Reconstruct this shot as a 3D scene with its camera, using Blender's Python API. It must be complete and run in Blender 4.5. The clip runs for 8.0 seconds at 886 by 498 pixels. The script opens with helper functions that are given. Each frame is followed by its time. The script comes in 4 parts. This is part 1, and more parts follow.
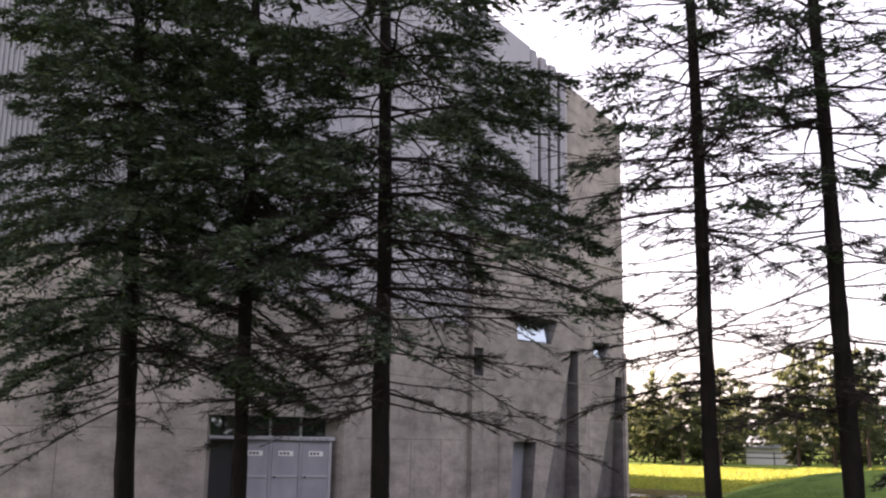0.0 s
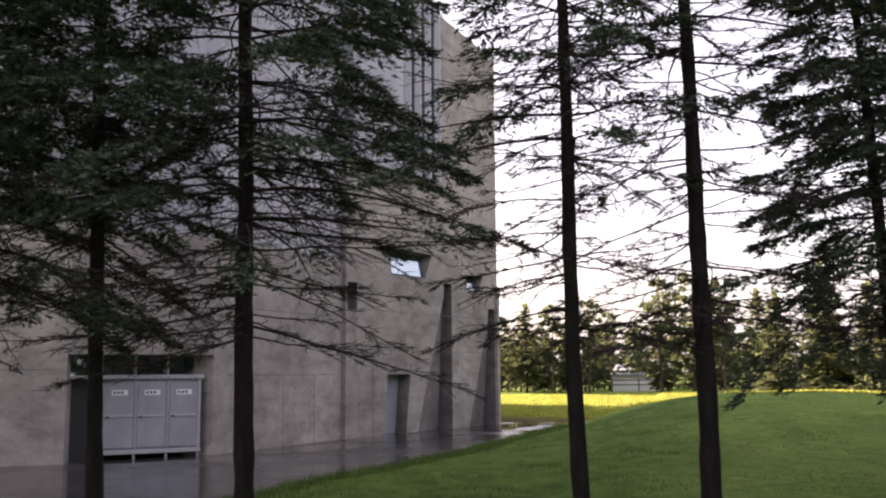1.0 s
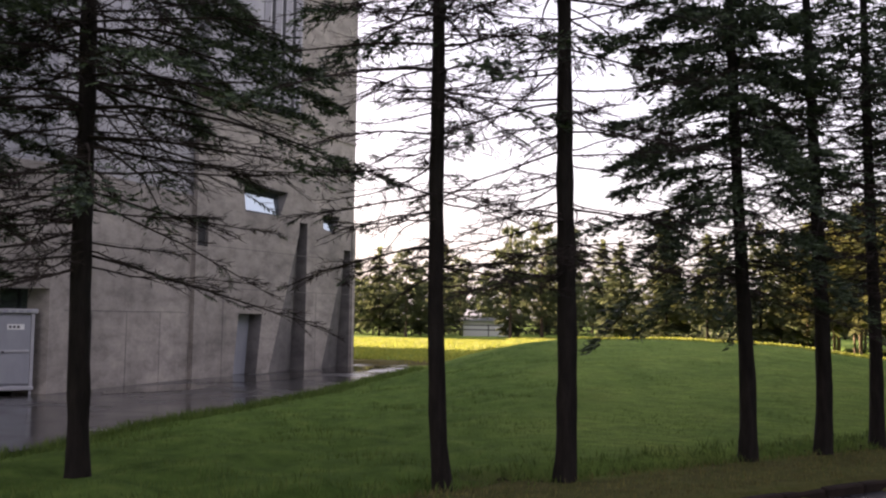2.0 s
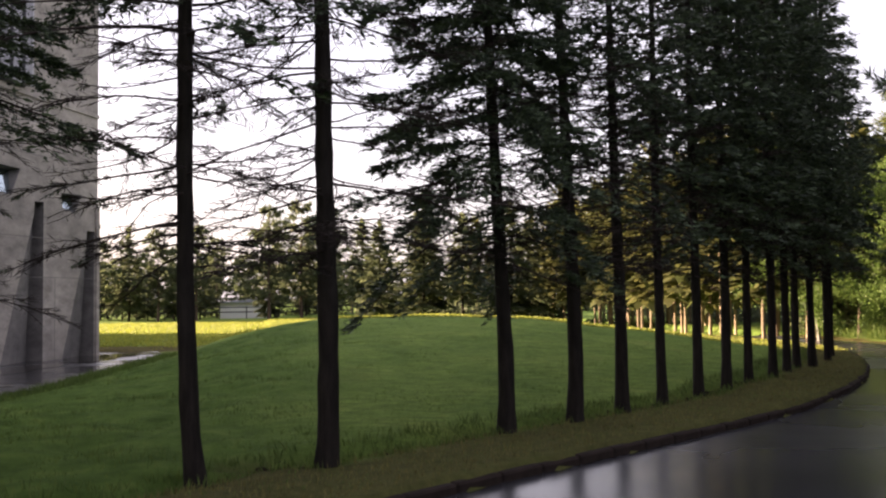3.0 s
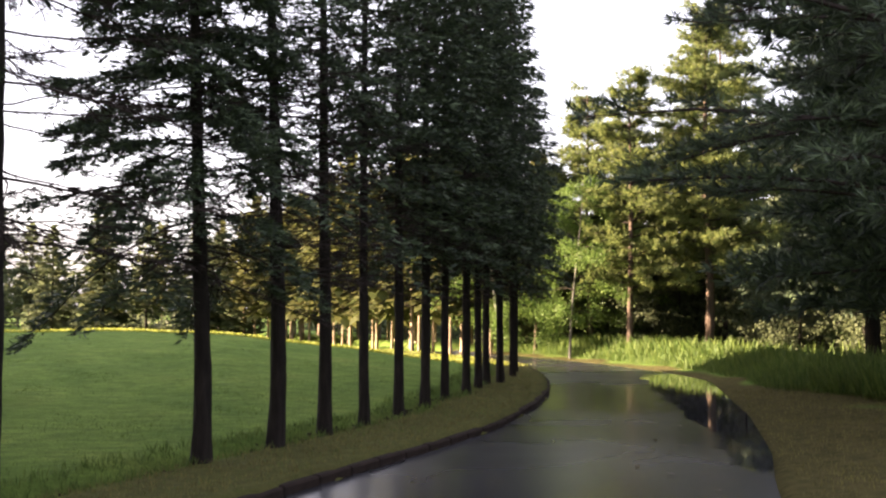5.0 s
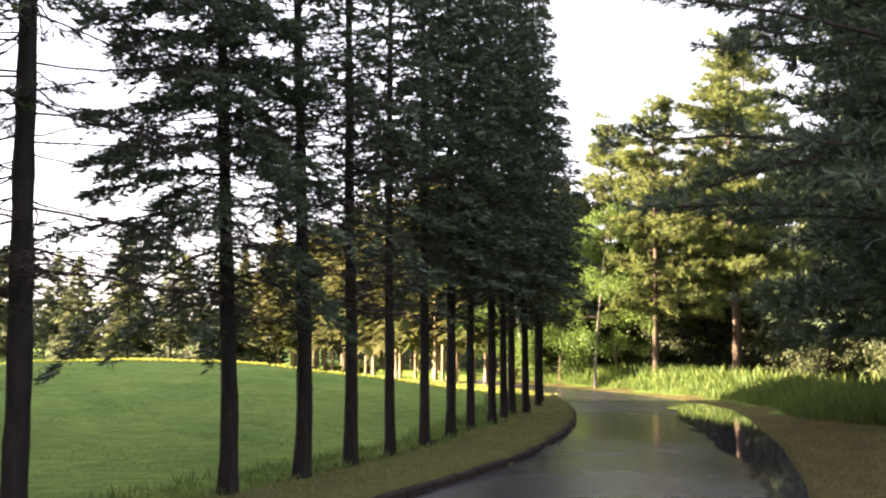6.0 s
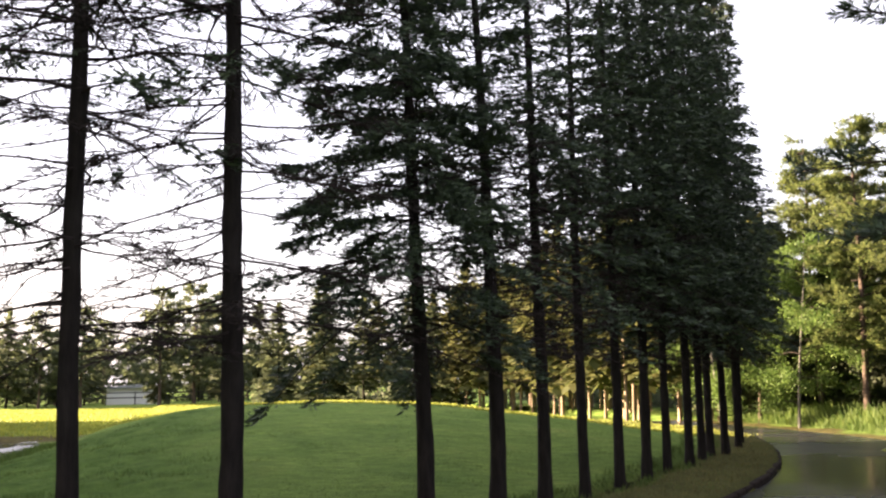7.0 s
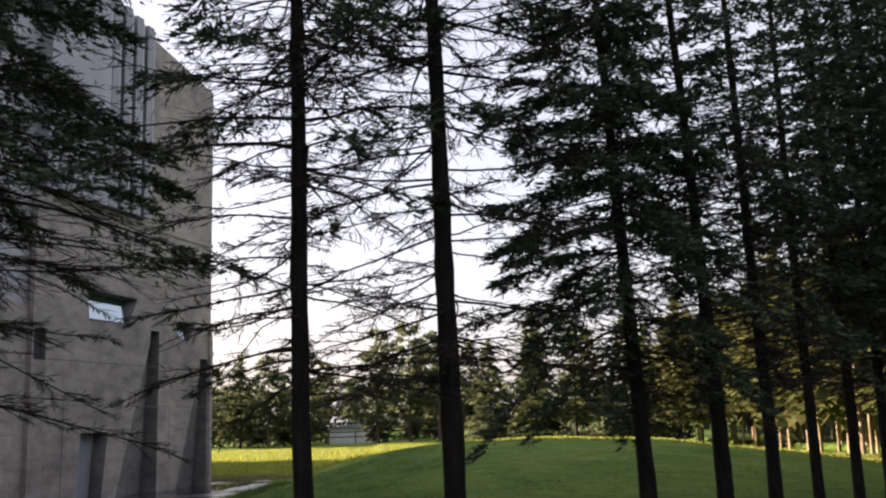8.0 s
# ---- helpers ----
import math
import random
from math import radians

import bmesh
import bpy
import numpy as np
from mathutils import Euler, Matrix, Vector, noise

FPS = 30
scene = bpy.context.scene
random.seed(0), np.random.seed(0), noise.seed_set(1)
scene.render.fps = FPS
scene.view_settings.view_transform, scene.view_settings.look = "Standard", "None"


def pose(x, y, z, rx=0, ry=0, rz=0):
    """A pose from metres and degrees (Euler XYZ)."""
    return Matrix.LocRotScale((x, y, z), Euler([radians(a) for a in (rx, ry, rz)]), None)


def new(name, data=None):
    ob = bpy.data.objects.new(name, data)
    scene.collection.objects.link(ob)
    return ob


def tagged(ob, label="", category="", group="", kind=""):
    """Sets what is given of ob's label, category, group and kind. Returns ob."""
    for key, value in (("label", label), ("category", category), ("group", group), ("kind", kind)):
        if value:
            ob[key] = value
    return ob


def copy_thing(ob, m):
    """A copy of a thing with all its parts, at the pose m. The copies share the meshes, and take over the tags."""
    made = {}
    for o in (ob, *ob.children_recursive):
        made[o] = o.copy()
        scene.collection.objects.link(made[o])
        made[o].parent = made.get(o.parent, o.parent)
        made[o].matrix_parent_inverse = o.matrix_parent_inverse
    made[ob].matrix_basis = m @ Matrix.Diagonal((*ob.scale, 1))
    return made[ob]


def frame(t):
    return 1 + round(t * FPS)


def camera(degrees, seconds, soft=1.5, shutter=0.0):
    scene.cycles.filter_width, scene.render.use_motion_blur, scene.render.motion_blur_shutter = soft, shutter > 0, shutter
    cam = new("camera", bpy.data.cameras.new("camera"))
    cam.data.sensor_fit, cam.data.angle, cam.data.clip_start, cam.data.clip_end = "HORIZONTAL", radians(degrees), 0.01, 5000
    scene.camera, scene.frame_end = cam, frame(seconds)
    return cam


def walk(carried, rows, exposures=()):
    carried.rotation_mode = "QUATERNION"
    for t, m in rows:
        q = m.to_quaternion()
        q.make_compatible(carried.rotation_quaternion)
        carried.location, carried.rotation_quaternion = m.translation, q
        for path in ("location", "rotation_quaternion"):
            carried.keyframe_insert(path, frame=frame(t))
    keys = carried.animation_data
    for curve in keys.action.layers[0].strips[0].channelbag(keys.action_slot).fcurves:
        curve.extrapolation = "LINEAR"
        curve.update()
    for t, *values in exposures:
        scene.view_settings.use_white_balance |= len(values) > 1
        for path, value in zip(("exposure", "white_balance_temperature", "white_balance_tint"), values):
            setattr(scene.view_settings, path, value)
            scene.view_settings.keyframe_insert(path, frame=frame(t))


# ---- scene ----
cam = camera(50.4, 8.0, soft=2.2)
PATH = [
    (0.0, pose(0.183, -0.855, 1.632, 101.408, -1.012, 22.829)),
    (0.5, pose(0.173, -0.785, 1.615, 98.141, 0.234, 20.649)),
    (1.0, pose(0.212, -0.588, 1.595, 97.566, 0.431, 15.511)),
    (1.2, pose(0.208, -0.502, 1.602, 96.774, 0.108, 14.404)),
    (2.3, pose(0.025, -0.119, 1.541, 93.851, 0.063, 2.760)),
    (2.5, pose(0.041, -0.074, 1.584, 93.697, 1.041, 0.118)),
    (3.0, pose(0.052, 0.203, 1.547, 92.965, 0.733, -7.958)),
    (3.5, pose(0.107, 0.495, 1.548, 93.975, -0.567, -13.228)),
    (4.0, pose(0.099, 0.715, 1.548, 94.221, -1.035, -19.305)),
    (4.5, pose(0.036, 0.861, 1.573, 94.348, 0.293, -24.860)),
    (4.7, pose(0.046, 0.871, 1.581, 93.532, -0.067, -26.727)),
    (6.0, pose(0.021, 0.945, 1.576, 95.489, 0.124, -25.371)),
    (6.5, pose(-0.009, 1.008, 1.624, 96.237, 0.396, -19.909)),
    (7.0, pose(-0.032, 0.951, 1.586, 97.964, 0.783, -14.127)),
    (7.5, pose(-0.012, 0.924, 1.618, 98.599, 0.938, -8.881)),
    (8.0, pose(-0.089, 0.913, 1.597, 100.377, 1.859, -1.478)),
]
EXPOSURES = [(0.0, 3.1, 6600, 29), (1.0, 3.0, 6600, 29), (2.5, 2.75, 6600, 28), (4.7, 3.2, 6550, 24), (5.8, 3.9, 6450, 24), (7.0, 3.3, 6500, 23), (8.0, 2.35, 6300, 21)]
walk(cam, PATH, EXPOSURES)

# ---- light ----
SUN_BEARING, SUN_HEIGHT = -62.0, 11.0
world = bpy.data.worlds.new("evening_sky")
scene.world = world
world.use_nodes = True
wn = world.node_tree.nodes
sky = wn.new("ShaderNodeTexSky")
sky.sky_type, sky.sun_disc = "NISHITA", False
sky.sun_elevation, sky.sun_rotation = radians(SUN_HEIGHT), radians(SUN_BEARING)
sky.air_density, sky.dust_density, sky.ozone_density = 1.0, 3.0, 1.0
wn["Background"].inputs["Strength"].default_value = 0.052
veil = wn.new("ShaderNodeMix")
veil.data_type = "RGBA"
veil.inputs[0].default_value = 0.5
veil.inputs[7].default_value = (5.2, 5.1, 5.2, 1)
world.node_tree.links.new(sky.outputs[0], veil.inputs[6])
world.node_tree.links.new(veil.outputs[2], wn["Background"].inputs["Color"])
b_, e_ = radians(SUN_BEARING), radians(SUN_HEIGHT)
to_sun = Vector((math.sin(b_) * math.cos(e_), math.cos(b_) * math.cos(e_), math.sin(e_)))
sun = new("sun", bpy.data.lights.new("sun", "SUN"))
sun.data.energy, sun.data.angle, sun.data.color = 5.0, radians(0.6), (1.0, 0.8, 0.5)
sun.rotation_euler = to_sun.to_track_quat("Z", "Y").to_euler()


# ---- materials ----
def material(name, base, rough=0.8, metal=0.0, spec=0.5):
    m = bpy.data.materials.new(name)
    m.use_nodes = True
    p = m.node_tree.nodes["Principled BSDF"]
    p.inputs["Base Color"].default_value = (*base, 1)
    p.inputs["Roughness"].default_value = rough
    p.inputs["Metallic"].default_value = metal
    p.inputs["Specular IOR Level"].default_value = spec
    return m


def node(m, kind, **inputs):
    n = m.node_tree.nodes.new("ShaderNode" + kind)
    for k, v in inputs.items():
        n.inputs[k.replace("_", " ")].default_value = v
    return n


def wire(m, a, b):
    m.node_tree.links.new(a, b)


def coords(m, scale=(1, 1, 1), world_space=False):
    tc = node(m, "NewGeometry") if world_space else node(m, "TexCoord")
    mp = node(m, "Mapping")
    mp.inputs["Scale"].default_value = scale
    wire(m, tc.outputs["Position" if world_space else "Object"], mp.inputs["Vector"])
    return mp.outputs[0]


def ramp(m, fac, stops):
    r = node(m, "ValToRGB")
    els = r.color_ramp.elements
    while len(els) < len(stops):
        els.new(0.5)
    for e, (at, c) in zip(els, stops):
        e.position, e.color = at, (*c, 1)
    wire(m, fac, r.inputs[0])
    return r.outputs[0]


def mix(m, fac, a, b, how="MIX"):
    n = node(m, "Mix")
    n.data_type, n.blend_type = "RGBA", how
    for v, s in ((fac, n.inputs[0]), (a, n.inputs[6]), (b, n.inputs[7])):
        if isinstance(v, (int, float)):
            s.default_value = v
        elif isinstance(v, tuple):
            s.default_value = (*v, 1)
        else:
            wire(m, v, s)
    return n.outputs[2]


def noise_tex(m, vec, scale, detail=4.0, rough=0.6):
    n = node(m, "TexNoise", Scale=scale, Detail=detail, Roughness=rough)
    wire(m, vec, n.inputs["Vector"])
    return n.outputs["Fac"]


def relief(m, height, strength=0.3, distance=0.02):
    b = node(m, "Bump", Strength=strength, Distance=distance)
    wire(m, height, b.inputs["Height"])
    wire(m, b.outputs[0], m.node_tree.nodes["Principled BSDF"].inputs["Normal"])


def paint(m, colour, socket="Base Color"):
    wire(m, colour, m.node_tree.nodes["Principled BSDF"].inputs[socket])


def make_concrete(name, light, dark, streak=1.0):
    m = material(name, light, 0.75)
    v = coords(m)
    big = noise_tex(m, v, 0.35, 5)
    c = ramp(m, big, [(0.3, dark), (0.62, light)])
    blot = noise_tex(m, coords(m, (0.9, 0.9, 1.6)), 1.4, 6, 0.68)
    c = mix(m, 0.75, c, ramp(m, blot, [(0.3, (0.2, 0.195, 0.19)), (0.5, (0.5, 0.5, 0.5)), (0.72, (0.76, 0.75, 0.72))]), "OVERLAY")
    run = noise_tex(m, coords(m, (1.1, 1.1, 0.14)), 1.0, 4, 0.6)
    c = mix(m, ramp(m, run, [(0.48, (0.0, 0.0, 0.0)), (0.75, (0.5 * streak, 0.5 * streak, 0.5 * streak))]), c, tuple(0.45 * x for x in dark))
    fine = noise_tex(m, v, 14, 6, 0.7)
    c = mix(m, 0.3, c, ramp(m, fine, [(0.3, (0.35, 0.35, 0.35)), (0.7, (0.75, 0.75, 0.75))]), "OVERLAY")
    paint(m, c)
    relief(m, fine, 0.25, 0.01)
    return m


concrete = make_concrete("concrete", (0.325, 0.295, 0.265), (0.185, 0.168, 0.152), 0.6)
# darker concrete for stains and joints, and for shade painted into reveals
stain_shade_concrete = make_concrete("stain_shade_concrete", (0.155, 0.145, 0.14), (0.095, 0.09, 0.088))
cladding = material("cladding", (0.42, 0.42, 0.44), 0.45, 0.3)
paint(cladding, ramp(cladding, noise_tex(cladding, coords(cladding, (1, 1, 0.2)), 0.8), [(0.3, (0.22, 0.22, 0.24)), (0.7, (0.32, 0.32, 0.335))]))
fin_metal = material("fin_metal", (0.22, 0.22, 0.24), 0.5, 0.4)
paint(fin_metal, ramp(fin_metal, noise_tex(fin_metal, coords(fin_metal, (1, 1, 0.2)), 1.5), [(0.3, (0.17, 0.17, 0.19)), (0.7, (0.27, 0.27, 0.29))]))
white_steel = material("white_steel", (0.6, 0.6, 0.62), 0.4)
paint(white_steel, ramp(white_steel, noise_tex(white_steel, coords(white_steel), 3.0), [(0.3, (0.33, 0.33, 0.355)), (0.7, (0.41, 0.41, 0.43))]))
grey_steel = material("grey_steel", (0.36, 0.37, 0.42), 0.45)
paint(grey_steel, ramp(grey_steel, noise_tex(grey_steel, coords(grey_steel, (1, 1, 0.4)), 2.5), [(0.3, (0.24, 0.25, 0.28)), (0.7, (0.32, 0.33, 0.36))]))
dark_metal = material("dark_metal", (0.05, 0.05, 0.055), 0.4, 0.6)
paper = material("paper", (0.75, 0.75, 0.74), 0.7)
ink = material("ink", (0.08, 0.08, 0.09), 0.7)
glass = material("glass", (0.03, 0.035, 0.04), 0.03, 0.0, 1.0)
glass.node_tree.nodes["Principled BSDF"].inputs["IOR"].default_value = 3.2
glass.node_tree.nodes["Principled BSDF"].inputs["Specular Tint"].default_value = (0.8, 0.95, 1.0, 1)
# near-black colour that paints the deep shade of recess and slit
recess_shade = material("recess_shade", (0.03, 0.03, 0.032), 0.8)

asphalt = material("wet_asphalt", (0.05, 0.05, 0.052), 0.3)
v = coords(asphalt)
wet = noise_tex(asphalt, v, 0.22, 3)
grit = noise_tex(asphalt, v, 60, 3, 0.8)
paint(asphalt, mix(asphalt, 0.5, ramp(asphalt, noise_tex(asphalt, v, 0.8, 6), [(0.3, (0.019, 0.02, 0.024)), (0.7, (0.04, 0.041, 0.047))]),
                   ramp(asphalt, grit, [(0.35, (0.3, 0.3, 0.3)), (0.7, (0.75, 0.75, 0.75))]), "OVERLAY"))
dry_rough = ramp(asphalt, wet, [(0.35, (0.17, 0.17, 0.17)), (0.65, (0.33, 0.33, 0.33))])
pool = node(asphalt, "VertexColor")
pool.layer_name = "pool"
edge = node(asphalt, "Math")
edge.operation = "ADD"
wire(asphalt, pool.outputs["Color"], edge.inputs[0])
wire(asphalt, noise_tex(asphalt, v, 1.1, 5, 0.65), edge.inputs[1])
film = ramp(asphalt, edge.outputs[0], [(0.95, (0, 0, 0)), (1.4, (1, 1, 1))])
paint(asphalt, mix(asphalt, film, dry_rough, (0.04, 0.04, 0.04)), "Roughness")
relief(asphalt, mix(asphalt, film, ramp(asphalt, grit, [(0.0, (0, 0, 0)), (1.0, (1, 1, 1))]), (0.5, 0.5, 0.5)), 0.12, 0.004)
forecourt_mat = material("soaked_asphalt", (0.045, 0.045, 0.048), 0.2)
v = coords(forecourt_mat)
paint(forecourt_mat, ramp(forecourt_mat, noise_tex(forecourt_mat, v, 0.6, 6), [(0.3, (0.024, 0.024, 0.026)), (0.7, (0.055, 0.054, 0.055))]))
paint(forecourt_mat, ramp(forecourt_mat, noise_tex(forecourt_mat, v, 0.3, 4), [(0.4, (0.05, 0.05, 0.05)), (0.62, (0.34, 0.34, 0.34))]), "Roughness")
relief(forecourt_mat, noise_tex(forecourt_mat, v, 50, 3), 0.12, 0.004)
water = material("water", (0.022, 0.02, 0.016), 0.03, 0.0, 0.6)
relief(water, noise_tex(water, coords(water), 2.5, 2), 0.04, 0.01)
kerb_stone = material("kerb_stone", (0.10, 0.095, 0.09), 0.9, 0.0, 0.1)
paint(kerb_stone, ramp(kerb_stone, noise_tex(kerb_stone, coords(kerb_stone), 5, 6), [(0.3, (0.009, 0.007, 0.006)), (0.7, (0.034, 0.025, 0.021))]))
relief(kerb_stone, noise_tex(kerb_stone, coords(kerb_stone), 30), 0.4, 0.01)

turf = material("turf", (0.06, 0.11, 0.03), 1.0, 0.0, 0.04)
v = coords(turf)
tc = ramp(turf, noise_tex(turf, v, 0.5, 6, 0.65), [(0.3, (0.085, 0.15, 0.038)), (0.55, (0.13, 0.205, 0.052)), (0.75, (0.175, 0.22, 0.064))])
tf = noise_tex(turf, v, 28, 5, 0.75)
tc = mix(turf, 0.6, tc, ramp(turf, noise_tex(turf, coords(turf, (1, 2.2, 1)), 2.6, 5, 0.7), [(0.32, (0.25, 0.25, 0.22)), (0.68, (0.78, 0.75, 0.62))]), "OVERLAY")
tc = mix(turf, 0.55, tc, ramp(turf, tf, [(0.3, (0.22, 0.22, 0.2)), (0.7, (0.8, 0.8, 0.75))]), "OVERLAY")
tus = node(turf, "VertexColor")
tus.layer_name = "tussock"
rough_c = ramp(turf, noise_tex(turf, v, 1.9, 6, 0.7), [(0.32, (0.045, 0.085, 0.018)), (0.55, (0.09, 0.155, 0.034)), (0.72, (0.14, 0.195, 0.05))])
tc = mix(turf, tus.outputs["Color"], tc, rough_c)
va = node(turf, "VertexColor")
va.layer_name = "soil"
soil = ramp(turf, noise_tex(turf, v, 6, 6, 0.7), [(0.3, (0.045, 0.036, 0.018)), (0.7, (0.125, 0.1, 0.045))])
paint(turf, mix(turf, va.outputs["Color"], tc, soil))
relief(turf, tf, 0.9, 0.05)


def make_leaf(name, dark, light, rough=0.6, through_light=0.25):
    m = material(name, dark, rough, 0, 0.25)
    g = node(m, "NewGeometry")
    big = noise_tex(m, coords(m), 0.9, 3)
    c = ramp(m, g.outputs["Random Per Island"], [(0.1, dark), (0.9, light)])
    c = mix(m, 0.5, c, ramp(m, big, [(0.35, (0.3, 0.3, 0.3)), (0.65, (0.68, 0.68, 0.6))]), "OVERLAY")
    paint(m, c)
    t = node(m, "BsdfTranslucent")
    wire(m, c, t.inputs["Color"])
    ms = node(m, "MixShader", Fac=through_light)
    p = m.node_tree.nodes["Principled BSDF"]
    wire(m, p.outputs[0], ms.inputs[1])
    wire(m, t.outputs[0], ms.inputs[2])
    wire(m, ms.outputs[0], m.node_tree.nodes["Material Output"].inputs["Surface"])
    return m


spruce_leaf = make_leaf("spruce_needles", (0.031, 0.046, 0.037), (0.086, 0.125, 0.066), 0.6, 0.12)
olive_leaf = make_leaf("olive_needles", (0.065, 0.08, 0.03), (0.15, 0.15, 0.055), 0.6, 0.5)
# woodland green, lifted in colour to stand in for haze over far trees
mid_leaf = make_leaf("haze_lifted_needles", (0.07, 0.09, 0.05), (0.13, 0.15, 0.08), 0.6, 0.55)
dry_leaf = make_leaf("dry_needles", (0.035, 0.028, 0.02), (0.08, 0.06, 0.03))
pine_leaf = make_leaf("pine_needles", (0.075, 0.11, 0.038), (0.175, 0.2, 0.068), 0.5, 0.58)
birch_leaf = make_leaf("birch_leaves", (0.07, 0.13, 0.028), (0.14, 0.21, 0.048), 0.5, 0.4)
grass_leaf = make_leaf("grass_blades", (0.055, 0.1, 0.02), (0.12, 0.17, 0.04), 0.6, 0.35)
verge_leaf = make_leaf("verge_blades", (0.09, 0.088, 0.034), (0.19, 0.17, 0.06), 0.6, 0.3)
# brighter, yellower copy of the grass colour, with the sunlight painted in
sun_painted_leaf = make_leaf("sun_painted_blades", (0.17, 0.21, 0.035), (0.3, 0.32, 0.06), 0.6, 0.45)
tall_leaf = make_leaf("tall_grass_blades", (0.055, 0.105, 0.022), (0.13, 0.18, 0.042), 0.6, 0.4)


def make_bark(name, dark, light):
    m = material(name, dark, 0.9, 0, 0.2)
    n1 = noise_tex(m, coords(m, (14, 14, 2.5)), 1.0, 6, 0.7)
    n2 = noise_tex(m, coords(m), 1.3, 4)
    c = ramp(m, n1, [(0.3, dark), (0.7, light)])
    c = mix(m, ramp(m, n2, [(0.5, (0, 0, 0)), (0.72, (0.5, 0.5, 0.5))]), c, (0.034, 0.031, 0.028))
    paint(m, c)
    relief(m, n1, 0.9, 0.03)
    return m


bark = make_bark("spruce_bark", (0.0045, 0.0037, 0.0033), (0.024, 0.019, 0.0165))
twig_bark = material("twig_bark", (0.04, 0.031, 0.028), 0.9, 0, 0.2)
paint(twig_bark, ramp(twig_bark, noise_tex(twig_bark, coords(twig_bark), 3), [(0.3, (0.016, 0.012, 0.011)), (0.7, (0.045, 0.034, 0.03))]))
birch_bark = make_bark("birch_bark", (0.06, 0.055, 0.05), (0.22, 0.21, 0.19))
# bark lightened to tan, painting sunlight onto the young conifers' stems
sunlit_bark = make_bark("sunlit_bark", (0.14, 0.105, 0.075), (0.4, 0.31, 0.22))
pine_bark = make_bark("pine_bark", (0.04, 0.029, 0.023), (0.125, 0.09, 0.07))


# ---- helpers of this scene ----
def mesh_of(name, verts, faces, mat, smooth=False):
    me = bpy.data.meshes.new(name)
    me.from_pydata([tuple(p) for p in verts], [], [tuple(f) for f in faces])
    me.materials.append(mat)
    if smooth:
        me.polygons.foreach_set("use_smooth", [True] * len(me.polygons))
    me.update()
    return me


def bm_mesh(name, bm, mat, bevel=0.0):
    if bevel:
        bmesh.ops.bevel(bm, geom=bm.edges[:], offset=bevel, segments=1, affect="EDGES")
    me = bpy.data.meshes.new(name)
    bmesh.ops.recalc_face_normals(bm, faces=bm.faces[:])
    bm.to_mesh(me)
    bm.free()
    me.materials.append(mat)
    return me


def part(name, data, parent, m=None, label=""):
    ob = new(name, data)
    ob.parent = parent
    if m is not None:
        ob.matrix_basis = m
    if label:
        tagged(ob, label)
    return ob


def thing(name, m, label, category, group="", kind=""):
    ob = new(name)
    ob.matrix_basis = m
    return tagged(ob, label, category, group, kind)


def box(x0, x1, y0, y1, z0, z1):
    bm = bmesh.new()
    bmesh.ops.create_cube(bm, size=1.0)
    for p in bm.verts:
        p.co = ((x0 + x1) / 2 + p.co.x * (x1 - x0), (y0 + y1) / 2 + p.co.y * (y1 - y0), (z0 + z1) / 2 + p.co.z * (z1 - z0))
    return bm


def prism(front, back, y0, y1):
    """A solid between a front outline at depth y0 and a back outline at depth y1, both of (s, z)."""
    bm = bmesh.new()
    a = [bm.verts.new((s, y0, z)) for s, z in front]
    b = [bm.verts.new((s, y1, z)) for s, z in back]
    bm.faces.new(a)
    bm.faces.new(b[::-1])
    n = len(a)
    for i in range(n):
        bm.faces.new((a[i], b[i], b[(i + 1) % n], a[(i + 1) % n]))
    bmesh.ops.recalc_face_normals(bm, faces=bm.faces[:])
    return bm


def carve(me, cutters):
    """The mesh with the solids cut out of it."""
    ob = new("carving", me)
    made = []
    for bm in cutters:
        c = bpy.data.meshes.new("cutter")
        bm.to_mesh(c)
        # cut faces get the darker concrete, so reveals carry shade in their colour
        c.materials.append(stain_shade_concrete)
        bm.free()
        co = new("cutter", c)
        made.append(co)
        mod = ob.modifiers.new("cut", "BOOLEAN")
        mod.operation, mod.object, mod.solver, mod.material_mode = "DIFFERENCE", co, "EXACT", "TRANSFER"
    bpy.context.view_layer.update()
    out = bpy.data.meshes.new_from_object(ob.evaluated_get(bpy.context.evaluated_depsgraph_get()))
    for o in [ob] + made:
        bpy.data.objects.remove(o)
    return out


def along(p, q, z=0.0):
    """Local x runs from p to q in plan, local y to the left of it, z up."""
    a = math.atan2(q[1] - p[1], q[0] - p[0])
    return Matrix.Translation((p[0], p[1], z)) @ Matrix.Rotation(a, 4, "Z")


def lerp_table(x, table):
    return float(np.interp(x, [a for a, _ in table], [b for _, b in table]))


# ---- ground ----
KERB = [(-9.0, 1.5), (-5.0, 3.6), (-2.4, 5.4), (-0.6, 6.8), (0.92, 8.0), (2.4, 9.2), (4.0, 10.45), (5.5, 11.6), (7.05, 12.95), (9.0, 15.1), (10.7, 17.3),
        (12.1, 19.45), (13.3, 21.6), (14.5, 24.2), (15.2, 26.5), (15.6, 30.0), (15.2, 35.0)]
ROAD_EDGE = [(-6.0, -6.0), (0.0, 0.5), (4.0, 4.3), (7.2, 7.8), (8.7, 9.3), (11.4, 12.4), (13.9, 15.6), (16.0, 18.3), (17.1, 21.0), (17.9, 25.0), (18.4, 29.7), (18.4, 36.0)]
FORECOURT_EDGE = [(-10.5, 4.0), (-8.4, 8.0), (-6.95, 12.0), (-6.85, 15.5), (-6.3, 18.3), (-5.8, 21.8), (-5.4, 28.0), (-5.05, 34.0), (-5.6, 36.5)]
